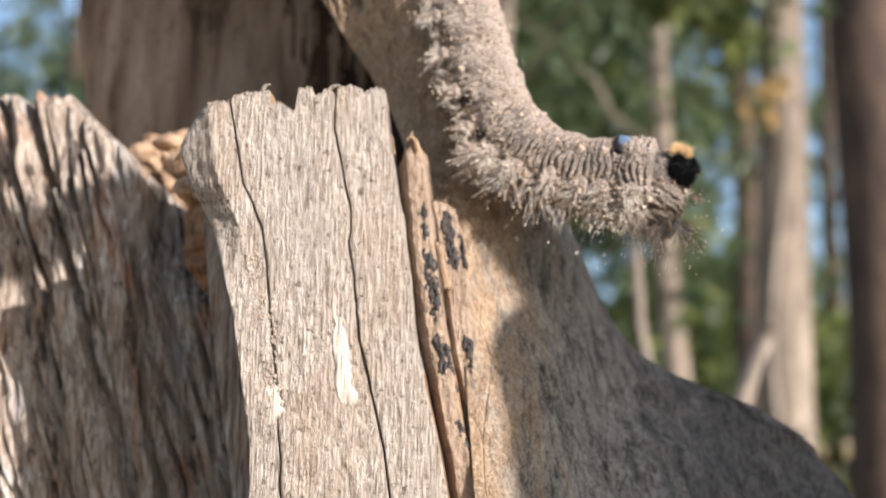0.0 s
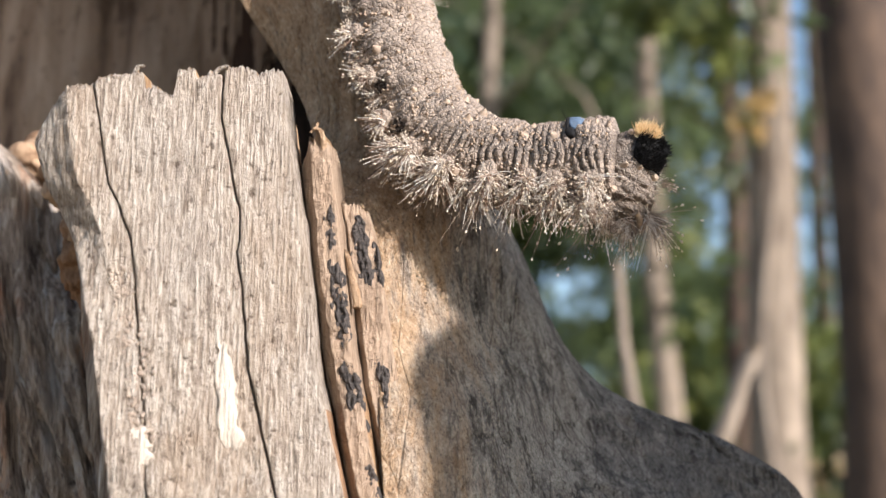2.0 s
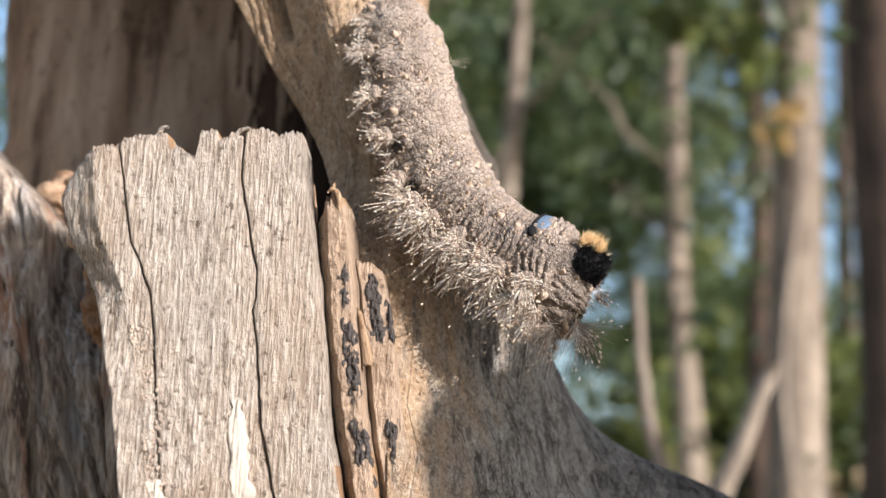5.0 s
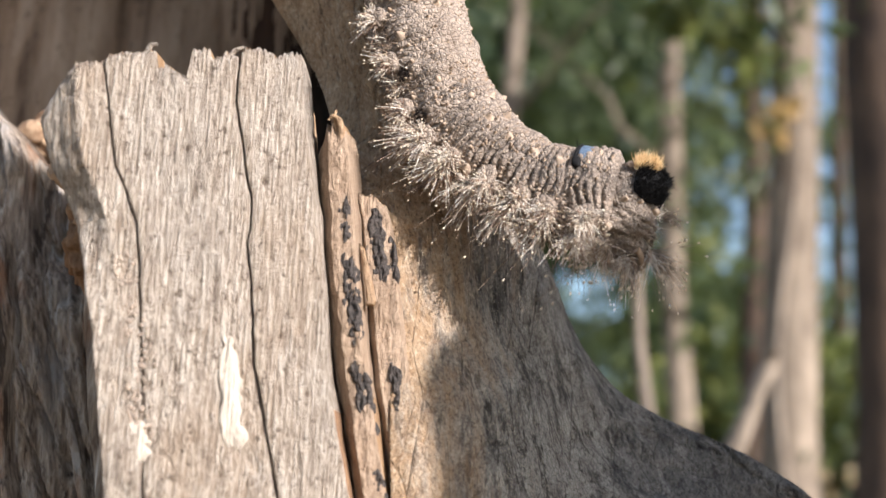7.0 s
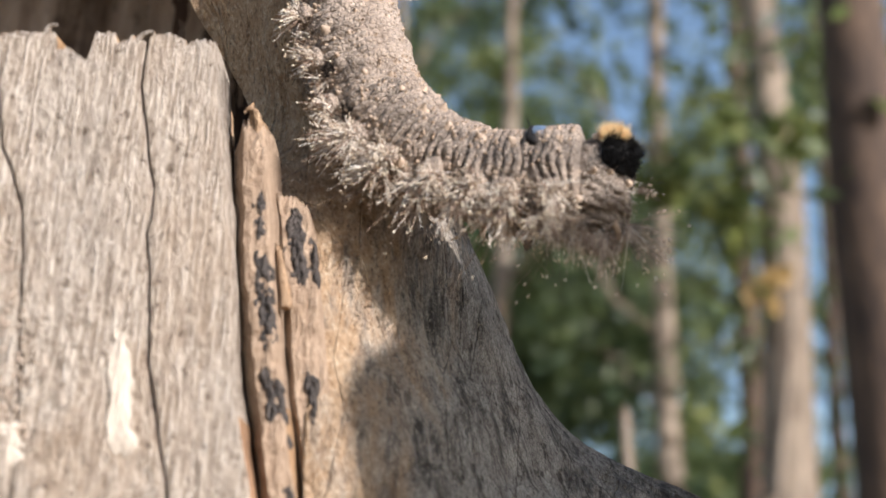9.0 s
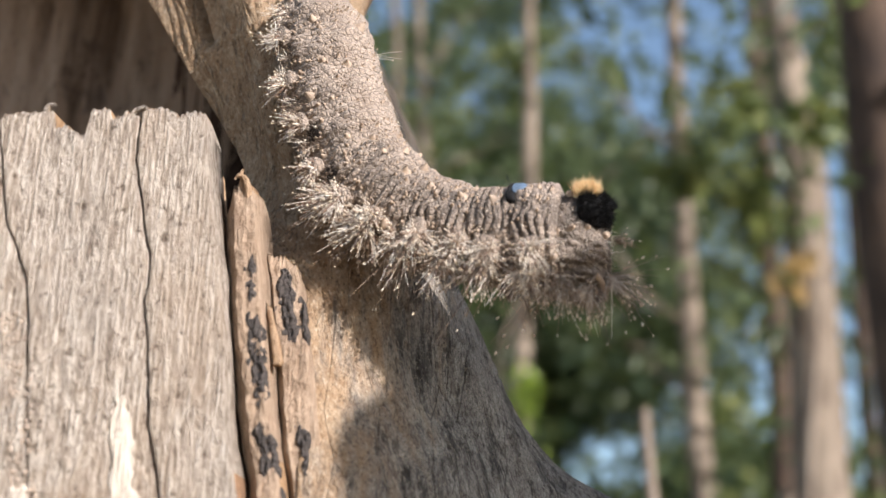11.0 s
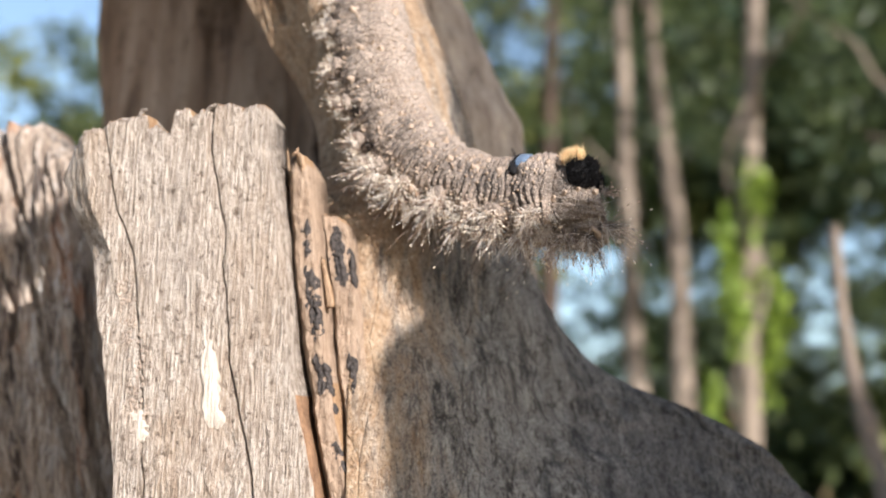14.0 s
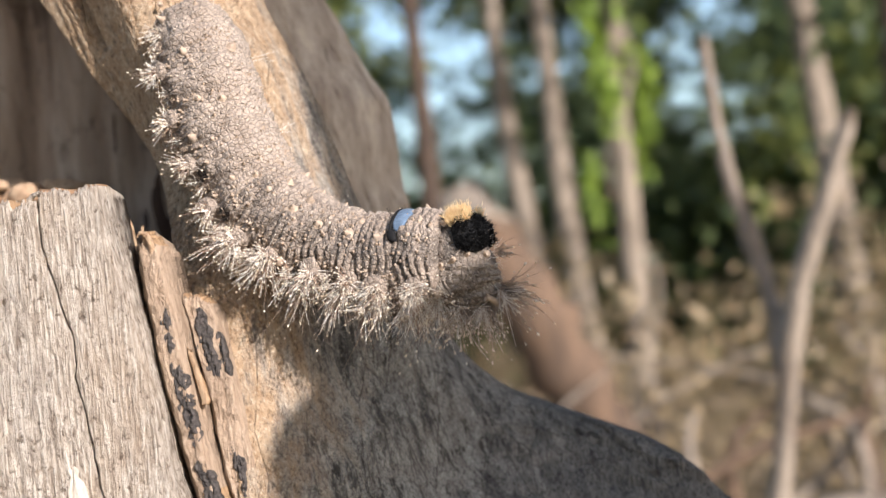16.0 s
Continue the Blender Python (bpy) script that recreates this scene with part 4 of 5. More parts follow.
def make_segment(index, length, radius, tall, front, taper=0.0):
    rng = np.random.default_rng(100 + index)
    v, f = segment_mesh(length, radius, tall, 200 + 7 * index, 2.2 if front else 1.1, taper)
    ring = part("segment", mesh_of("segment", v / 1000, f), SKIN_FRONT if front else SKIN, caterpillar)
    r = radius * (1 - 0.6 * taper)
    wart(ring, rng, (0.5, 0.4, r * tall * 0.95), (0, 0.05, 1), 0.62 + 0.3 * rng.random())
    wart(ring, rng, (-length * 0.27, 1.2, r * tall * 0.93), (0, 0.1, 1), 0.3 + 0.2 * rng.random())
    wart(ring, rng, (0.8, -r * 0.52, r * tall * 0.80), (0, -0.5, 0.8), 0.5 + 0.2 * rng.random())
    wart(ring, rng, (-0.6, -r * 0.80, r * tall * 0.48), (0, -0.8, 0.4), 0.6 + 0.3 * rng.random(), "")
    gv, gf = grains(rng, length * 0.9, r, tall, 130)
    tagged(part("granulation", mesh_of("granulation", gv / 1000, gf), WART, ring, "pale grains on the skin"), "pale grains on the skin", kind="stuff")
    low = -r * tall
    # a fleshy knob at the side that carries the radiating tuft
    knob = np.array([0.4 + 0.7 * rng.standard_normal(), -r * (0.80 if front else 0.93), low * (0.60 if front else 0.30) + 0.5 * rng.standard_normal()])
    kv, kf = segment_mesh(3.4, 1.75, 1.0, 900 + index, 0.3)
    part("side_knob", mesh_of("side_knob", (kv[:, [1, 0, 2]] + knob) / 1000, kf), SKIN, ring, "fleshy side knob carrying the tuft")
    out = np.array([0.05 + 0.25 * rng.standard_normal(), -1.0, (-0.35 if front else -0.12) + 0.2 * rng.standard_normal()])
    big = 230 if front else 170
    tuft(ring, rng, knob + out * 0.9, out + (0, 0, -0.35 if front else -0.1), big, 2.7 if front else 2.4, "round bristle tuft with pale knobbed tips", spread=0.75, spot=0.4, droop=0.35, thick=0.062, tip=0.16)
    tuft(ring, rng, knob + out * 0.6, out + (0, 0.1, -0.45), 26 if front else 8, 4.8 if front else 3.6, "long thin bristles", HAIR_DARK, spread=0.5, spot=0.6, droop=0.25, thick=0.034, tip=0.15)
    tuft(ring, rng, knob + (-length * 0.30, 0.5, -low * 0.22), (0, -1.0, 0.1), 70, 1.9, "short brown bristles", HAIR_DARK, spread=0.7, spot=0.7, thick=0.045, tip=0.12)
    if index != 15:
        tuft(ring, rng, knob + (length * 0.36, 0.5, low * 0.05), (0.2, -1.0, 0.0), 60, 2.0, "small pale bristle tuft", spread=0.8, spot=0.6, droop=0.2, thick=0.055, tip=0.14)
    for _ in range(9):
        wart(ring, rng, knob + rng.normal(0, (2.6, 0.5, 1.4)) + (0, 0.7, 1.5), (0, -1.0, 0.2), rng.uniform(0.35, 0.9))
    if front:
        tuft(ring, rng, (-0.8, -r * 0.62, low * 0.80), (0.0, -0.45, -0.9), 190, 4.2, "round bristle tuft with pale knobbed tips", spread=0.75, spot=0.7, droop=0.25, thick=0.062, tip=0.16)
        tuft(ring, rng, (-0.8, -r * 0.30, low * 0.9), (0.1, -0.2, -1.0), 34, 6.4, "long thin bristles", HAIR_DARK, spread=0.4, spot=0.8, droop=0.1, thick=0.042, tip=0.19)
    tuft(ring, rng, (0.4, r * 0.90, low * 0.30), (0.1, 1.0, -0.3), 60, 4.0, "bristle tuft with pale knobbed tips", spread=0.6, spot=0.6, thick=0.045)
    tuft(ring, rng, (0.2, r * 0.85, r * 0.30), (0, 1.0, 0.35), 10, 4.6, "long thin bristles", spread=0.5, spot=0.8, thick=0.03, tip=0.15)
    if not front:
        # dark bristly pad paints the shade of the hollow between tufts
        pad("hollow_shade_pad", ring, POCKET, (length * 0.33, -r * 0.93, low * 0.04), (0, -1, 0.1), (1.3, 1.5, 0.5), 40 + index, 160, 0.8, "dark brown pad standing for the shaded hollow between the tufts", 0.04)
    return ring


def direction_pose(p, ahead, up=(0, 0, 1), roll=0.0):
    """A pose in millimetres with x ahead and z near up."""
    x = Vector(ahead).normalized()
    y = Vector(up).cross(x).normalized()
    z = x.cross(y)
    m = Matrix((x, y, z)).transposed().to_4x4()
    return Matrix.Translation(Vector(p) / 1000) @ m @ Matrix.Rotation(roll, 4, "X")


RINGS = []
for k, p in enumerate(REAR):
    ring = make_segment(k, 10.8, (7.4, 8.2, 8.6, 8.6, 8.4)[k], 0.98, False, 0.42 if k == 0 else 0.0)
    ahead = np.array(REAR[min(k + 1, 4)]) - np.array(REAR[max(k - 1, 0)])
    ring.matrix_basis = direction_pose(p, ahead, (0.75, -0.5, 0.35))
    if k == 0:
        caterpillar_rear = ring
# the worn, lumpy rear end
rng = np.random.default_rng(77)
for _ in range(34):
    a, x = rng.uniform(-0.3, np.pi + 0.1), rng.uniform(-4.6, -1.0)
    q = 7.4 * (1 - 0.42 * np.clip(-x / 5.4 - 0.1, 0, 1) ** 1.6)
    wart(caterpillar_rear, rng, (x, -q * np.cos(a) * 0.9, q * np.sin(a) * 0.9), (-0.4, -np.cos(a), np.sin(a)), rng.uniform(0.3, 0.85))
for k in range(FRONT):
    RINGS.append(make_segment(10 + k, 9.0 if k < 4 else 8.2, (8.2, 7.8, 7.4, 7.2, 7.7, 8.3)[k], 1.0, True))


def head_mesh():
    """A blunt head that bulges forward below its crown, ridged across the face."""
    u, a = np.linspace(0.04, np.pi - 0.04, 110)[:, None], np.linspace(0, 2 * np.pi, 170, endpoint=False)[None]
    x, y, z = np.cos(u) + 0 * a, np.sin(u) * np.cos(a), np.sin(u) * np.sin(a)
    x = np.sign(x) * np.abs(x) ** 0.8
    p = np.stack([x * 5.6 - 0.5, y * 5.9, z * 8.6 - 1.6], -1)
    p[..., 0] += np.clip(-z, -0.6, 1) * 3.4 * np.clip(x + 0.4, 0, 1)
    low = np.clip((0.25 - z) / 0.3, 0, 1)
    ridges = np.abs(np.sin(p[..., 2] * np.pi / 1.15 + 1.2 * fbm(p[..., 0] / 3, p[..., 1] / 3, 0 * x, 61))) ** 0.6
    d = 0.55 * fbm(p[..., 0] / 0.9, p[..., 1] / 0.9, p[..., 2] / 0.6, 71, 3) + 0.55 * low * (ridges - 0.6) + 0.8 * fbm(p[..., 0] / 2.6, p[..., 1] / 2.6, p[..., 2] / 2.6, 73, 2)
    mouth = np.exp(-((p[..., 2] + 6.6 - 0.35 * p[..., 0]) / 0.55) ** 2) * (x > -0.2)
    d = d - 0.9 * mouth
    p = p + np.stack([x, y, z], -1) * d[..., None]
    n, m = p.shape[:2]
    f = [(i * m + j, (i + 1) * m + j, (i + 1) * m + (j + 1) % m, i * m + (j + 1) % m) for i in range(n - 1) for j in range(m)]
    f += [tuple(range(m)), tuple((n - 1) * m + j for j in reversed(range(m)))]
    return mesh_of("head", p.reshape(-1, 3) / 1000, f)


def saddle(name, parent, material, middle, half, radius, start, end, label):
    """A thin patch bent over the back of a ring, from one angle to another, in degrees from the far side."""
    s, v = np.meshgrid(np.linspace(-1, 1, 17), np.linspace(0, 1, 33), indexing="ij")
    a = np.radians(start + (end - start) * v)
    wide = half * np.sqrt(np.maximum(0.02, 1 - np.abs(2 * v - 1) ** 3))
    x = middle + s * wide + 0.6 * (v - 0.5)
    r = radius + 0.35 * (1 - np.abs(s) ** 3) * (1 - np.abs(2 * v - 1) ** 6) + 0.06 * fbm(x / 0.4, a * 9, 0 * a, 3, 3)
    front = np.stack([x, r * np.cos(a), r * np.sin(a)], -1)
    back = np.stack([x, (radius - 1.8) * np.cos(a), (radius - 1.8) * np.sin(a)], -1)
    verts, faces = closed_sheet(front, back)
    return part(name, mesh_of(name, verts / 1000, faces), material, parent, label)


head = part("head", head_mesh(), SKIN_DARK, caterpillar, "dark grey ridged head with a blunt face")
rng = np.random.default_rng(5)
CROWN = np.array([0.8, -3.4, 6.2])          # top of the black patch in the head's space
pad("black_patch", head, BLACK, (1.9, -4.2, 3.5), (0.40, -0.88, 0.26), (3.0, 3.1, 1.3), 1, 1300, 1.0, "velvety black bristle patch", 0.09)
pad("orange_tuft", head, ORANGE, (0.0, -3.5, 5.9), (-0.15, -0.66, 0.74), (2.1, 1.8, 1.2), 2, 1300, 1.25, "cream-orange bristle tuft", 0.06)
pad("orange_tuft", head, ORANGE, (0.2, 3.4, 6.0), (-0.05, 0.62, 0.80), (2.3, 1.7, 1.0), 2, 300, 1.2, "cream-orange bristle tuft", 0.09)
pad("black_patch", head, BLACK, (1.3, 4.3, 3.6), (0.30, 0.88, 0.40), (3.1, 2.8, 1.2), 3, 300, 1.0, "velvety black bristle patch", 0.1)
tuft(head, rng, (3.6, -3.8, 4.6), (0.75, -0.4, 0.6), 60, 1.9, "stiff black bristles", BLACK, spread=0.35, spot=0.9, droop=0.0, thick=0.05, tip=0, curl=0.1)
for place, size in (((-0.6, -5.5, -0.6), 0.75), ((1.6, -5.3, 0.2), 0.5), ((-2.6, -5.3, -1.6), 0.7), ((-2.4, -4.4, 5.2), 0.4), ((4.4, -3.4, 0.2), 0.5)):
    wart(head, rng, place, (0.15, -0.9, 0.15), size, "pale cream wart")
fuzz = []
for _ in range(620):
    o = rng.standard_normal(3) * (1, 1, 1) + (0.5, -0.5, -0.3)
    o /= np.linalg.norm(o)
    p0 = o * (5.2, 5.4, 7.8) + (np.clip(-o[2], 0, 1) * 2.0, 0, -1.6)
    fuzz.append(tube(p0 + np.linspace(0, 1, 3)[:, None] * (o + 0.4 * rng.standard_normal(3)) * rng.uniform(0.4, 1.2), (0.032, 0.026, 0.012), 3, False))
fv, ff = join(fuzz)
part("face_fuzz", mesh_of("face_fuzz", fv / 1000, ff), HAIR, head, "short pale fuzz on the face")
for root, out, count, reach in (((6.6, -2.4, -5.2), (0.95, -0.25, -0.20), 50, 7.5), ((4.6, -3.4, -8.4), (0.45, -0.4, -0.9), 44, 6.0), ((0.4, -4.6, -8.4), (-0.05, -0.5, -0.95), 60, 5.6),
                                ((5.6, 2.4, -5.0), (0.9, 0.35, -0.2), 40, 7.0), ((5.8, -1.6, 0.4), (0.9, -0.3, 0.3), 34, 3.2)):
    tuft(head, rng, root, out, count, reach, "dark bristle fan with pale knobbed tips", HAIR_DARK, spread=0.38, droop=0.16, spot=0.45, tip=0.2, thick=0.044, curl=0.2)
for k in range(2):
    tuft(head, rng, (-4.2 + 1.0 * k, -5.0, -3.8 - 2.2 * k), (-0.1, -0.9, -0.5), 90, 2.4, "pale cheek bristles with knobbed tips", spread=0.8, spot=0.7, droop=0.3, thick=0.055, tip=0.15)
for root, out, count, reach in (((0.0, -4.0, -8.2), (-0.1, -0.45, -0.9), 130, 4.6), ((3.6, -3.6, -8.6), (0.3, -0.4, -0.9), 110, 4.4), ((-3.6, -4.2, -7.4), (-0.2, -0.5, -0.85), 150, 4.4), ((6.4, -2.6, -6.0), (0.8, -0.3, -0.5), 70, 4.6)):
    tuft(head, rng, root, out, count, reach, "pale chin bristles with knobbed tips", spread=0.5, droop=0.2, spot=0.6, tip=0.19, thick=0.042, curl=0.3)
# the folded lip and its pale rim under the face
t = np.linspace(-1, 1, 21)
lip = np.stack([5.2 + 1.6 * np.sqrt(np.maximum(0, 1 - t * t)) - 0.8, 4.4 * t, -7.2 + 0.5 * np.cos(6 * t)], -1)
lv, lf = tube(lip, 0.55 + 0.12 * np.cos(t * 25), 8)
part("lip", mesh_of("lip", lv / 1000, lf), WART, head, "beaded pale lip")
for side in (-1, 1):
    for ring, x in ((RINGS[5], 2.5), (RINGS[4], 1.0)):
        p = np.array([(x, side * 3.2, -5.4), (x + 0.8, side * 3.7, -7.0), (x + 1.3, side * 3.6, -8.4), (x + 1.2, side * 3.3, -9.2)])
        v, f = tube(p, (1.35, 1.0, 0.7, 0.3), 10)
        part("leg", mesh_of("leg", v / 1000, f), SKIN_DARK, ring, "short dark jointed leg")
saddle("blue_spot", RINGS[4], BLUE, 2.6, 1.35, 8.3, 66, 143, "slate-blue velvet band over the back")
saddle("black_rim", RINGS[4], BLACK, 1.35, 0.4, 8.25, 70, 146, "black edge of the blue band")
saddle("black_rim", RINGS[4], BLACK, 2.2, 0.8, 8.3, 142, 157, "black end of the blue band")
tuft(RINGS[4], rng, (1.8, -1.0, 7.0), (0, -0.1, 1.0), 40, 1.9, "short stiff black bristles", BLACK, spread=0.4, spot=1.6, droop=0.0, thick=0.026, tip=0, curl=0.1)

# where the head's crown is, and how it points: seconds, x, z, pitch in degrees
HEAD_ROWS = (
    (0, 32.1, 28.6, -8), (0.5, 32.8, 29.8, -7), (1, 33.7, 30.3, -5), (1.5, 34.0, 30.6, -4), (2, 34.3, 30.7, -5), (2.5, 34.7, 31.1, -4),
    (2.9, 32.9, 35.0, 1), (3.2, 31.0, 35.0, 2), (3.5, 28.2, 34.6, 4), (4.5, 25.0, 28.0, -8), (5.8, 22.3, 18.4, -21), (6, 22.9, 18.6, -20), (6.5, 27.1, 22.1, -10), (7, 29.2, 25.4, -2),
    (7.5, 31.2, 27.0, 2), (8, 31.9, 28.0, 2), (9, 32.6, 28.6, 3), (9.5, 32.7, 28.9, 3), (12, 33.1, 28.6, -3), (13, 33.2, 28.4, 0), (16, 33.3, 28.4, -2))


def head_tilt(t):
    """How far the head nods below the front rings, in degrees."""
    return float(np.interp(t, (0, 9.5, 12, 16), (-24, -24, -6, -4)))


def body_line(t, x, z, pitch):
    """Centres and directions of the front rings and the head."""
    a, b = radians(pitch), radians(pitch + head_tilt(t))
    d1 = np.array([0.985 * math.cos(a), 0.0, 0.985 * math.sin(a)]) + (0, -0.17, 0)
    d2 = np.array([math.cos(b), -0.05, math.sin(b)])
    turn = np.array(direction_pose((0, 0, 0), d2).to_3x3())
    middle = np.array([x, -6.3, z - 0.8]) - turn @ CROWN
    end = middle - 3.0 * d2 - (0, 0, 0.6)
    p0, d0 = np.array(REAR[-1]), np.array([0.50, -0.05, -0.865])
    reach = np.linalg.norm(end - p0)
    t = np.linspace(0, 1, 60)[:, None]
    c = p0 * (2 * t**3 - 3 * t**2 + 1) + 1.25 * reach * d0 * (t**3 - 2 * t**2 + t) + end * (3 * t**2 - 2 * t**3) + 0.9 * reach * d1 * (t**3 - t**2)
    s = np.concatenate([[0], np.cumsum(np.linalg.norm(np.diff(c, axis=0), axis=1))])
    places = [np.array([np.interp(s[-1] * k / 6.6 + 0.0, s, c[:, n]) for n in range(3)]) for k in range(1, 8)]
    ahead = [np.array([np.interp(min(s[-1], s[-1] * k / 6.6 + 1.5), s, c[:, n]) - np.interp(s[-1] * k / 6.6 - 1.5, s, c[:, n]) for n in range(3)]) for k in range(1, 8)]
    places[-1], ahead[-1] = middle, d2
    return places, ahead

# ---------------------------------------------------------------- the wood behind
def leaf_cloud(rng, centre, size, count, leaf):
    """Many small leaves in an uneven crown, as one mesh."""
    clumps = rng.standard_normal((max(6, count // 60), 3)) * np.array(size) * 0.55 + np.array(centre)
    p = clumps[rng.integers(len(clumps), size=count)] + rng.standard_normal((count, 3)) * np.array(size) * 0.16
    a = rng.standard_normal((count, 3))
    a /= np.linalg.norm(a, axis=1, keepdims=True)
    b = np.cross(a, rng.standard_normal((count, 3)))
    b /= np.linalg.norm(b, axis=1, keepdims=True)
    w = (leaf * rng.uniform(0.6, 1.3, count))[:, None]
    bend = np.cross(a, b) * 0.2 * w
    verts = np.stack([p - a * w, p + b * w * 0.42 + bend, p + a * w, p - b * w * 0.42 + bend], 1).reshape(-1, 3)
    i = np.arange(count)[:, None] * 4
    return verts, np.concatenate([i + np.array([[0, 1, 2]]), i + np.array([[0, 2, 3]])])


def tree(name, x, y, height, radius, lean, bark, leaf, seed, label, crown_from=2.2, leaves=1500, crown=1.5, size=0.05, group="forest trees", wobble=0.10):
    rng = np.random.default_rng(seed)
    ob = thing(name, label, "tree", group, at=(x, y, 0))
    t = np.linspace(0, 1, 16)
    wob = np.stack([fbm(t * 2.5, 0 * t + seed, 0 * t, seed), fbm(t * 2.5, 0 * t + seed, 0 * t + 9, seed)], -1) * wobble
    p = np.stack([lean[0] * height * t + wob[:, 0], lean[1] * height * t + wob[:, 1], -0.1 + (height + 0.1) * t], -1)
    p[:, :2] -= np.array([np.interp(1.6, p[:, 2], p[:, 0]), np.interp(1.6, p[:, 2], p[:, 1])])
    v, f = tube(p, radius * (1 - 0.75 * t) * (1 + 0.35 * np.exp(-t * 14)) * (1 + (0.06 if wobble else 0.0) * rng.standard_normal(16)), 12)
    part("trunk", mesh_of("trunk", v, f), bark, ob)
    for _ in range(5 if leaves else 2):
        h = rng.uniform(0.35, 0.9)
        q = np.array([np.interp(h, t, p[:, n]) for n in range(3)])
        d = np.array([rng.standard_normal(), rng.standard_normal(), rng.uniform(0.4, 1.1)])
        d *= rng.uniform(0.5, 1.2) * crown * 0.6 / np.linalg.norm(d)
        u = np.linspace(0, 1, 7)[:, None]
        bv, bf = tube(q + u * d + u * u * np.array([0, 0, 0.15]) + 0.05 * rng.standard_normal((7, 3)) * u, radius * 0.22 * (1 - 0.8 * u[:, 0]), 7)
        part("limb", mesh_of("limb", bv, bf), bark, ob)
    if leaves:
        mid = (crown_from + height) / 2
        top = p[-1] * 0.5
        lv, lf = leaf_cloud(rng, (top[0], top[1], mid), (crown, crown, (height - crown_from) / 2), leaves, size)
        part("crown", mesh_of("crown", lv, lf, False), leaf, ob)
    return ob


def from_view(slope, depth):
    """The ground point at a depth, on a line of sight from the viewer's usual place."""
    return 0.014 + slope * (depth + 0.2), depth


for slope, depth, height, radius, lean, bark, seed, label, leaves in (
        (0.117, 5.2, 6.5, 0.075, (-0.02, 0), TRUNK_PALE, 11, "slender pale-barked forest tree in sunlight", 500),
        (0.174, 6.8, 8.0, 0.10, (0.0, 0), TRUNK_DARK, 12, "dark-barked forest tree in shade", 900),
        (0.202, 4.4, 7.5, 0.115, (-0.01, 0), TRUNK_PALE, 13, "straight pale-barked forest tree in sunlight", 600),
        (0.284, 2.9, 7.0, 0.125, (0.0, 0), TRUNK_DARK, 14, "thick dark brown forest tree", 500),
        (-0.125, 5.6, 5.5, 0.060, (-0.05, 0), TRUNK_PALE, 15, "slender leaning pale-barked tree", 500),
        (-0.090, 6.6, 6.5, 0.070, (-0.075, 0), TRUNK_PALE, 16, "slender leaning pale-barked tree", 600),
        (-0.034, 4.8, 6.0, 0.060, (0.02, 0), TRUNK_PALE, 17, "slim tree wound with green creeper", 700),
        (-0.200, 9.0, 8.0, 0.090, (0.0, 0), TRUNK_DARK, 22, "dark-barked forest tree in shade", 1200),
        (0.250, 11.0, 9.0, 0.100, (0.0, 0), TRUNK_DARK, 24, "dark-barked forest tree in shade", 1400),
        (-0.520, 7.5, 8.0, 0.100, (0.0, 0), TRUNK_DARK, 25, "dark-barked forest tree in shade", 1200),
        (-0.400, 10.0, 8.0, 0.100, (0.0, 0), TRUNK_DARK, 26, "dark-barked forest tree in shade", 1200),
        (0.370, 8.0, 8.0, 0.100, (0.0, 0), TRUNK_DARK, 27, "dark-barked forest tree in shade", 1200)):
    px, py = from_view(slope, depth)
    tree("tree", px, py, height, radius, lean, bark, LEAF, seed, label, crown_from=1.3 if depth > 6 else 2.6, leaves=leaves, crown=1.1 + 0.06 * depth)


# unseen tree, added so its trunk keeps the sun off the ridge and the hollow
tree("tree", 0.5144, -0.3208, 7.0, 0.076, (0.0, 0.0), TRUNK_DARK, LEAF, 31, "unseen dark-barked tree added close beside the stump to shade it", crown_from=5.0, leaves=600, crown=1.0, wobble=0.0)


def shade_stem():
    """An unseen snapped stem, round-topped, added on the sunny side to shade the bark."""
    t = np.linspace(0, 1, 40)[:, None]
    a = np.linspace(0, 2 * np.pi, 48, endpoint=False)[None]
    r = 0.045 * (1 + 0.30 * np.exp(-t * 9)) * (1 + 0.02 * np.cos(3 * a + 4 * t))
    z = -0.05 + 1.218 * t + 0 * a
    ob = thing("shade_caster", "unseen snapped dead tree added beside the stump to cast its shadow", "dead tree", at=(0.2925, -0.196, 0))
    v = np.stack([r * np.cos(a), r * np.sin(a), z], -1)
    f = [(i * 48 + j, i * 48 + (j + 1) % 48, (i + 1) * 48 + (j + 1) % 48, (i + 1) * 48 + j) for i in range(39) for j in range(48)]
    part("trunk", mesh_of("trunk", v.reshape(-1, 3), f + [tuple(39 * 48 + j for j in range(48))]), TRUNK_PALE, ob)


shade_stem()


def shade_pole():
    """An unseen snapped sapling added behind the viewer; its thick side branch shades the rotten wall."""
    t = np.linspace(0, 1, 24)
    ob = thing("shade_caster", "unseen thin snapped sapling added with one thick branch for shade", "dead tree", at=(0.197, -0.277, 0))
    v, f = tube(np.stack([0.004 * np.sin(5 * t), 0 * t, -0.05 + 1.30 * t], -1), 0.012 + 0.006 * np.exp(-t * 8), 20)
    part("trunk", mesh_of("trunk", v, f), TRUNK_PALE, ob)
    u = np.linspace(0, 1, 16)
    v, f = tube(np.stack([0.037 * u, 0.044 * u, 1.2275 + 0.004 * u], -1), 0.0075 - 0.001 * u**6 + 0.0008 * np.sin(u * 17), 16)
    part("limb", mesh_of("limb", v, f), TRUNK_PALE, ob)


shade_pole()


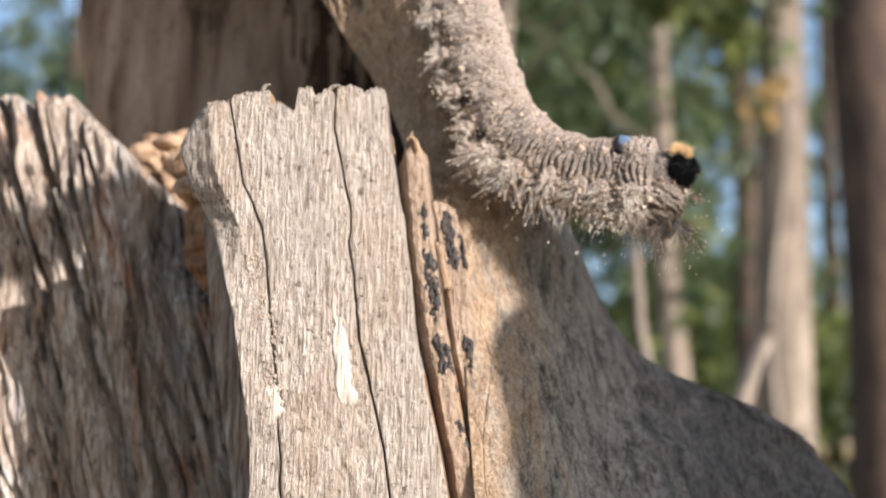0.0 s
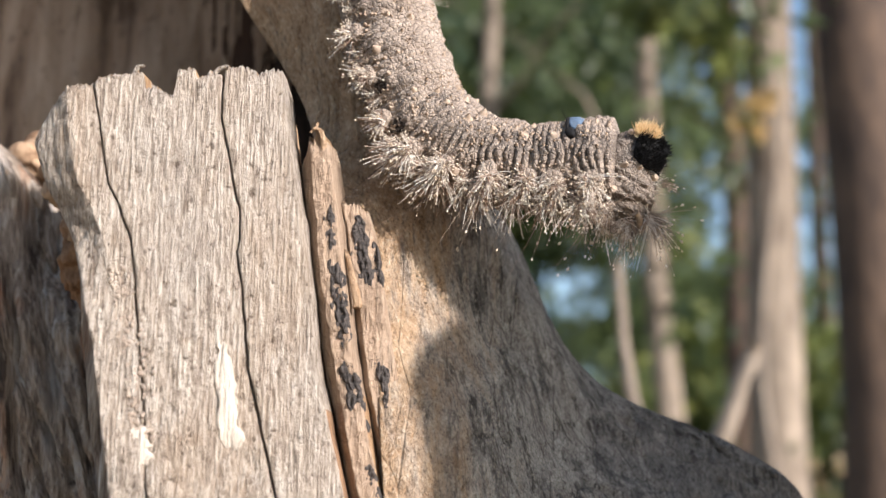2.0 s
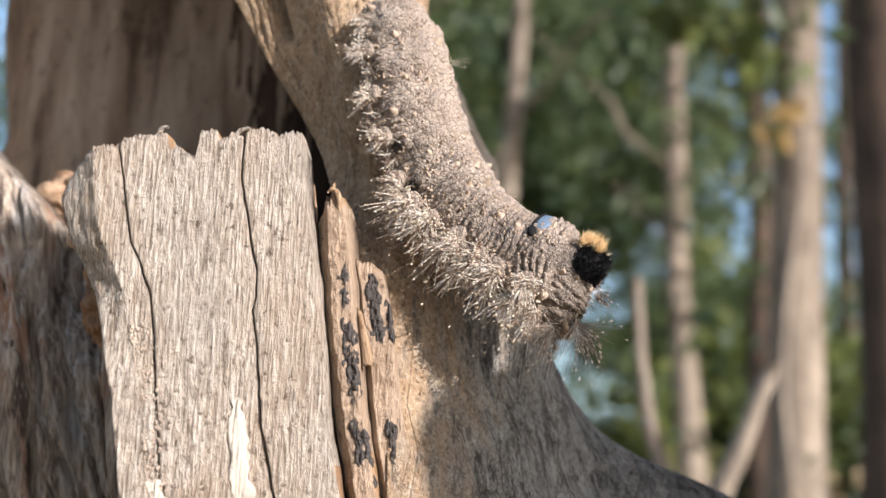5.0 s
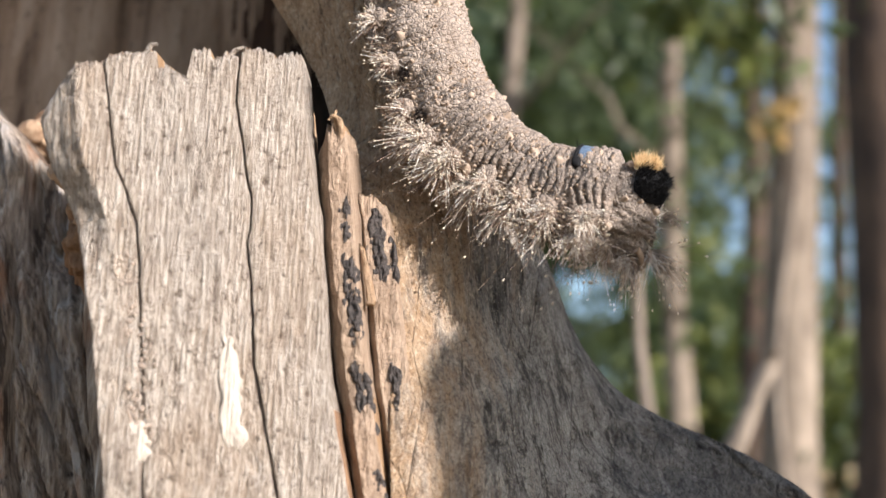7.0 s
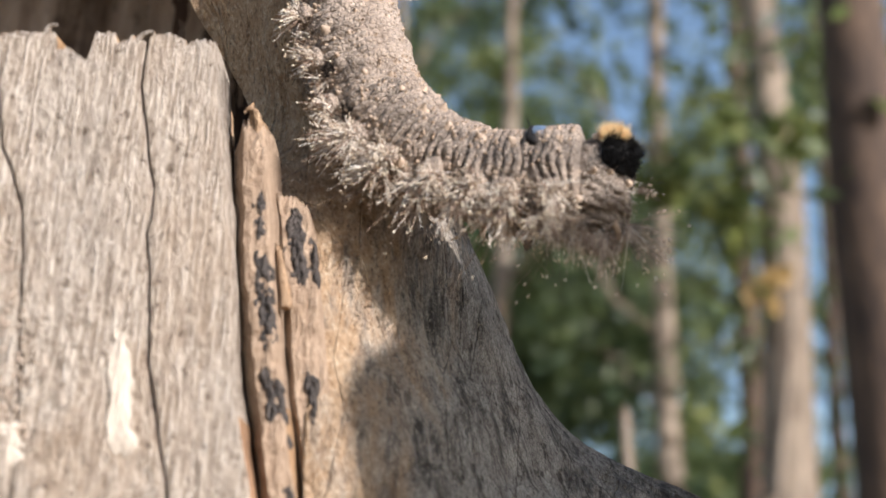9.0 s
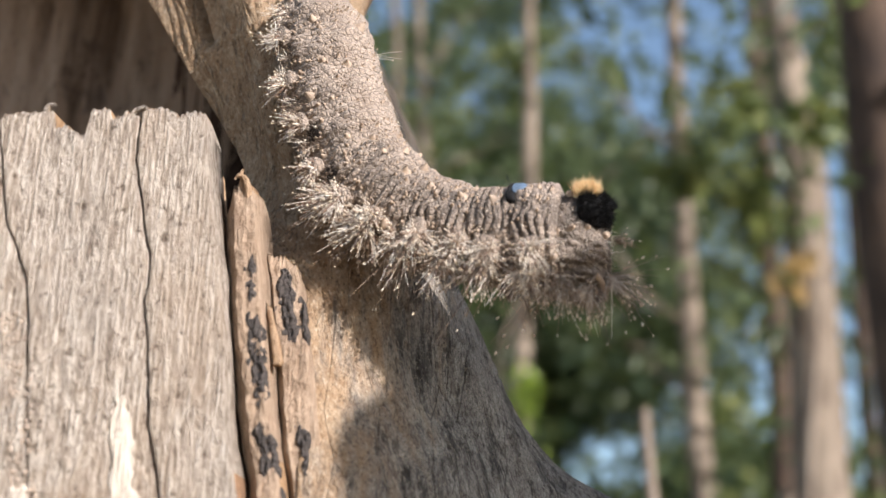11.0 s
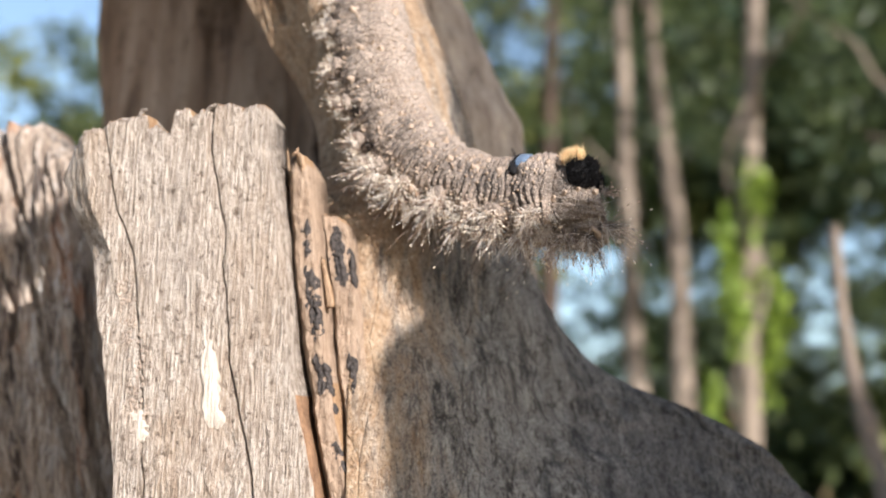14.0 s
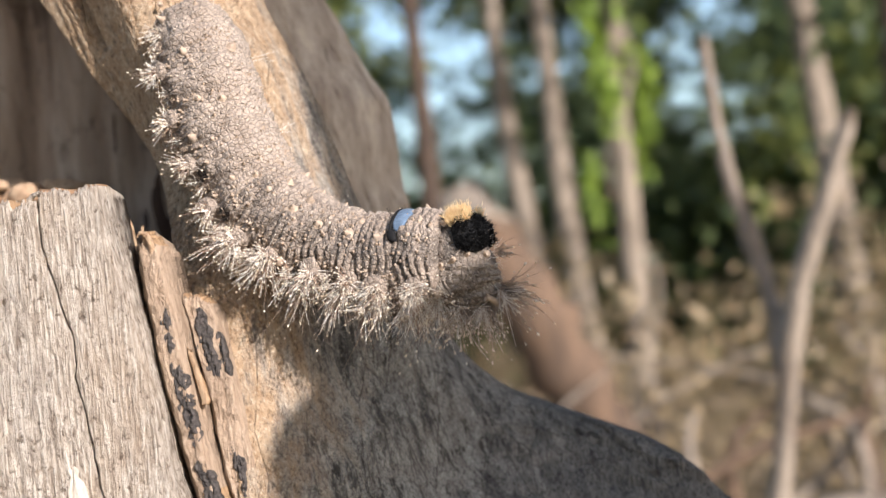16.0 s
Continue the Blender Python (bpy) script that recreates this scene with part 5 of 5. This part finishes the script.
def creeper():
    rng = np.random.default_rng(8)
    x, y = from_view(-0.034, 4.75)
    ob = thing("creeper", "bright green creeper climbing a slim tree", "creeper", at=(x, y, 0))
    t = np.linspace(0, 1, 40)
    p = np.stack([0.075 * np.cos(t * 20), 0.075 * np.sin(t * 20), 0.02 + 2.9 * t], -1)
    v, f = tube(p, np.full(40, 0.008), 6)
    part("stem", mesh_of("stem", v, f), DEAD, ob)
    lv, lf = leaf_cloud(rng, (0.0, -0.05, 1.75), (0.14, 0.12, 0.55), 420, 0.035)
    part("leaves", mesh_of("leaves", lv, lf, False), LEAF_BRIGHT, ob)


creeper()


def dry_leaves():
    """Withered leaf clumps that hang on the pale trunk."""
    rng = np.random.default_rng(12)
    x, y = from_view(0.203, 4.25)
    ob = thing("creeper", "withered orange-brown creeper clinging to a pale trunk", "creeper", at=(x, y, 0))
    t = np.linspace(0, 1, 30)
    v, f = tube(np.stack([0.05 * np.sin(9 * t), 0.03 * np.cos(9 * t), 2.9 * t], -1), np.full(30, 0.012), 6)
    part("stem", mesh_of("stem", v, f), DEAD, ob)
    lv, lf = leaf_cloud(rng, (-0.04, -0.05, 2.52), (0.06, 0.06, 0.10), 70, 0.045)
    part("leaves", mesh_of("leaves", lv, lf, False), LEAF_RUST, ob)
    lv, lf = leaf_cloud(rng, (-0.12, -0.05, 3.0), (0.30, 0.2, 0.34), 320, 0.06)
    part("leaves", mesh_of("leaves", lv, lf, False), LEAF_SUN, ob, "yellow-green leaves")


dry_leaves()


def leaf_mesh(name, pieces):
    """One mesh of many leaf clouds."""
    verts = np.concatenate([v for v, _ in pieces])
    start = np.cumsum([0] + [len(v) for v, _ in pieces[:-1]])
    faces = np.concatenate([f + b for (_, f), b in zip(pieces, start)])
    me = bpy.data.meshes.new(name)
    me.vertices.add(len(verts))
    me.vertices.foreach_set("co", verts.ravel())
    me.loops.add(faces.size)
    me.loops.foreach_set("vertex_index", faces.ravel().astype(np.int32))
    me.polygons.add(len(faces))
    me.polygons.foreach_set("loop_start", np.arange(len(faces), dtype=np.int32) * 3)
    me.update(calc_edges=True)
    return me


def far_woods():
    rng = np.random.default_rng(77)
    dark, sunny = [], []
    for k in range(520):
        a, d = rng.uniform(-0.8, 0.7), rng.uniform(10, 22)
        e = 0.70 * rng.random() ** 1.3
        if k >= 440:
            a, e = rng.uniform(-0.14, 0.08), rng.uniform(0.30, 0.52)
        opening = -0.24 < a < -0.14 and 0.18 < e < 0.32
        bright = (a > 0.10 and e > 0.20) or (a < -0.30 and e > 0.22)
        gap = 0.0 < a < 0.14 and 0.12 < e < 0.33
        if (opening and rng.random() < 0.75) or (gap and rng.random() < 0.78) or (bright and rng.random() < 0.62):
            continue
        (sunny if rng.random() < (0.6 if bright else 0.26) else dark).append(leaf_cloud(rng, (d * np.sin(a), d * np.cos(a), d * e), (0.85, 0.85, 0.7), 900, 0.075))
    for _ in range(420):
        a, d = rng.uniform(-0.8, 0.7), rng.uniform(12, 24)
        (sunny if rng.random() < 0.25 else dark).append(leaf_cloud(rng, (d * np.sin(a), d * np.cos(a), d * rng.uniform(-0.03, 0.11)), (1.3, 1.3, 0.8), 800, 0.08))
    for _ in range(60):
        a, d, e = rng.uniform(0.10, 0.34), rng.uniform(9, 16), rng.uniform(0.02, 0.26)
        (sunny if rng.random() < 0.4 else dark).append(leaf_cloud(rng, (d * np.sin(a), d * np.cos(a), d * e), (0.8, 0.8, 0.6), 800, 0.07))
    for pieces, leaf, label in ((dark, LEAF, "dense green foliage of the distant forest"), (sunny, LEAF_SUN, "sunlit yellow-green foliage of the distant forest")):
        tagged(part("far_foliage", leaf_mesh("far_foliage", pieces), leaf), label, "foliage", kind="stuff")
    pieces = []
    for _ in range(240):
        a, d = rng.uniform(-0.9, 0.9), rng.uniform(3.0, 14)
        pieces.append(leaf_cloud(rng, (d * np.sin(a), d * np.cos(a), rng.uniform(0.1, 0.95)), (0.6, 0.6, 0.35), 260, 0.026))
    tagged(part("undergrowth", leaf_mesh("undergrowth", pieces), LEAF_DRY), "dry yellow-brown undergrowth on the forest floor", "undergrowth", kind="stuff")


far_woods()


def bough(name, parent, pts, radii, material, seed, label=""):
    """One knotty tapered piece through the points."""
    p = spline(np.linspace(0, 1, len(pts)), np.array(pts, float), np.linspace(0, 1, 24))
    r = np.interp(np.linspace(0, 1, 24), np.linspace(0, 1, len(radii)), radii)
    g = np.random.default_rng(seed)
    v, f = tube(p + 0.10 * r[:, None] * g.standard_normal((24, 3)), r * (1 + 0.10 * g.standard_normal(24)), 10)
    return part(name, mesh_of(name, v, f), material, parent, label)


branch = thing("dead_branch", "pale bare forked dead branch leaning out of the ground", "branch")
bough("stem", branch, [(0.02, 0.95, 0.0), (0.08, 0.86, 0.6), (0.128, 0.79, 0.95), (0.16, 0.76, 1.06), (0.19, 0.74, 1.14)], (0.013, 0.0105, 0.009, 0.008, 0.006), DEAD, 1)
bough("fork", branch, [(0.128, 0.79, 0.95), (0.120, 0.80, 1.02), (0.10, 0.81, 1.12), (0.095, 0.82, 1.22)], (0.009, 0.008, 0.006, 0.004), DEAD, 4)
leaning = thing("leaning_tree", "broken brown leaning trunk with a pale snapped top", "tree")
bough("stem", leaning, [(-0.05, 3.2, 0.0), (-0.20, 3.1, 0.55), (-0.45, 3.0, 1.15)], (0.10, 0.095, 0.085), TRUNK_BROWN, 2)
bough("snapped_top", leaning, [(-0.44, 3.0, 1.13), (-0.49, 3.0, 1.21), (-0.52, 3.0, 1.26)], (0.083, 0.075, 0.045), DEAD, 5, "pale snapped end")
log = thing("fallen_log", "grey-brown fallen log lying over brushwood", "log")
bough("stem", log, [(-0.5, 2.4, 0.12), (0.1, 2.6, 0.35), (0.7, 2.7, 0.40), (1.5, 2.9, 0.2)], (0.07, 0.08, 0.07, 0.06), TRUNK_PALE, 3)
for k in range(12):
    g = np.random.default_rng(60 + k)
    x = -0.62 + 0.17 * k
    twig = thing("brushwood", "thin dry brown stick standing in the brushwood", "stick", "sticks in the brushwood")
    bough("stem", twig, [(x, 2.2 + 0.2 * k, 0), (x + g.normal(0, 0.12), 2.3 + 0.2 * k, 0.45), (x + g.normal(0, 0.25), 2.4 + 0.2 * k, 0.62)], (0.022, 0.018, 0.008), TRUNK_BROWN if k % 2 else DEAD, 70 + k)
    bough("fork", twig, [(x + 0.02, 2.28 + 0.2 * k, 0.35), (x + g.normal(0, 0.15), 2.3 + 0.2 * k, 0.6), (x + g.normal(0, 0.3), 2.3 + 0.2 * k, 0.8)], (0.012, 0.009, 0.004), DEAD, 80 + k)


# ---------------------------------------------------------------- what moves
def motions():
    rows = [[] for _ in range(FRONT + 1)]
    for t, x, z, pitch in HEAD_ROWS:
        places, ahead = body_line(t, x, z, pitch)
        for k in range(FRONT + 1):
            rows[k].append((t, direction_pose(places[k], ahead[k])))
    for ring, keyed in zip(RINGS + [head], rows):
        walk(ring, keyed)


motions()
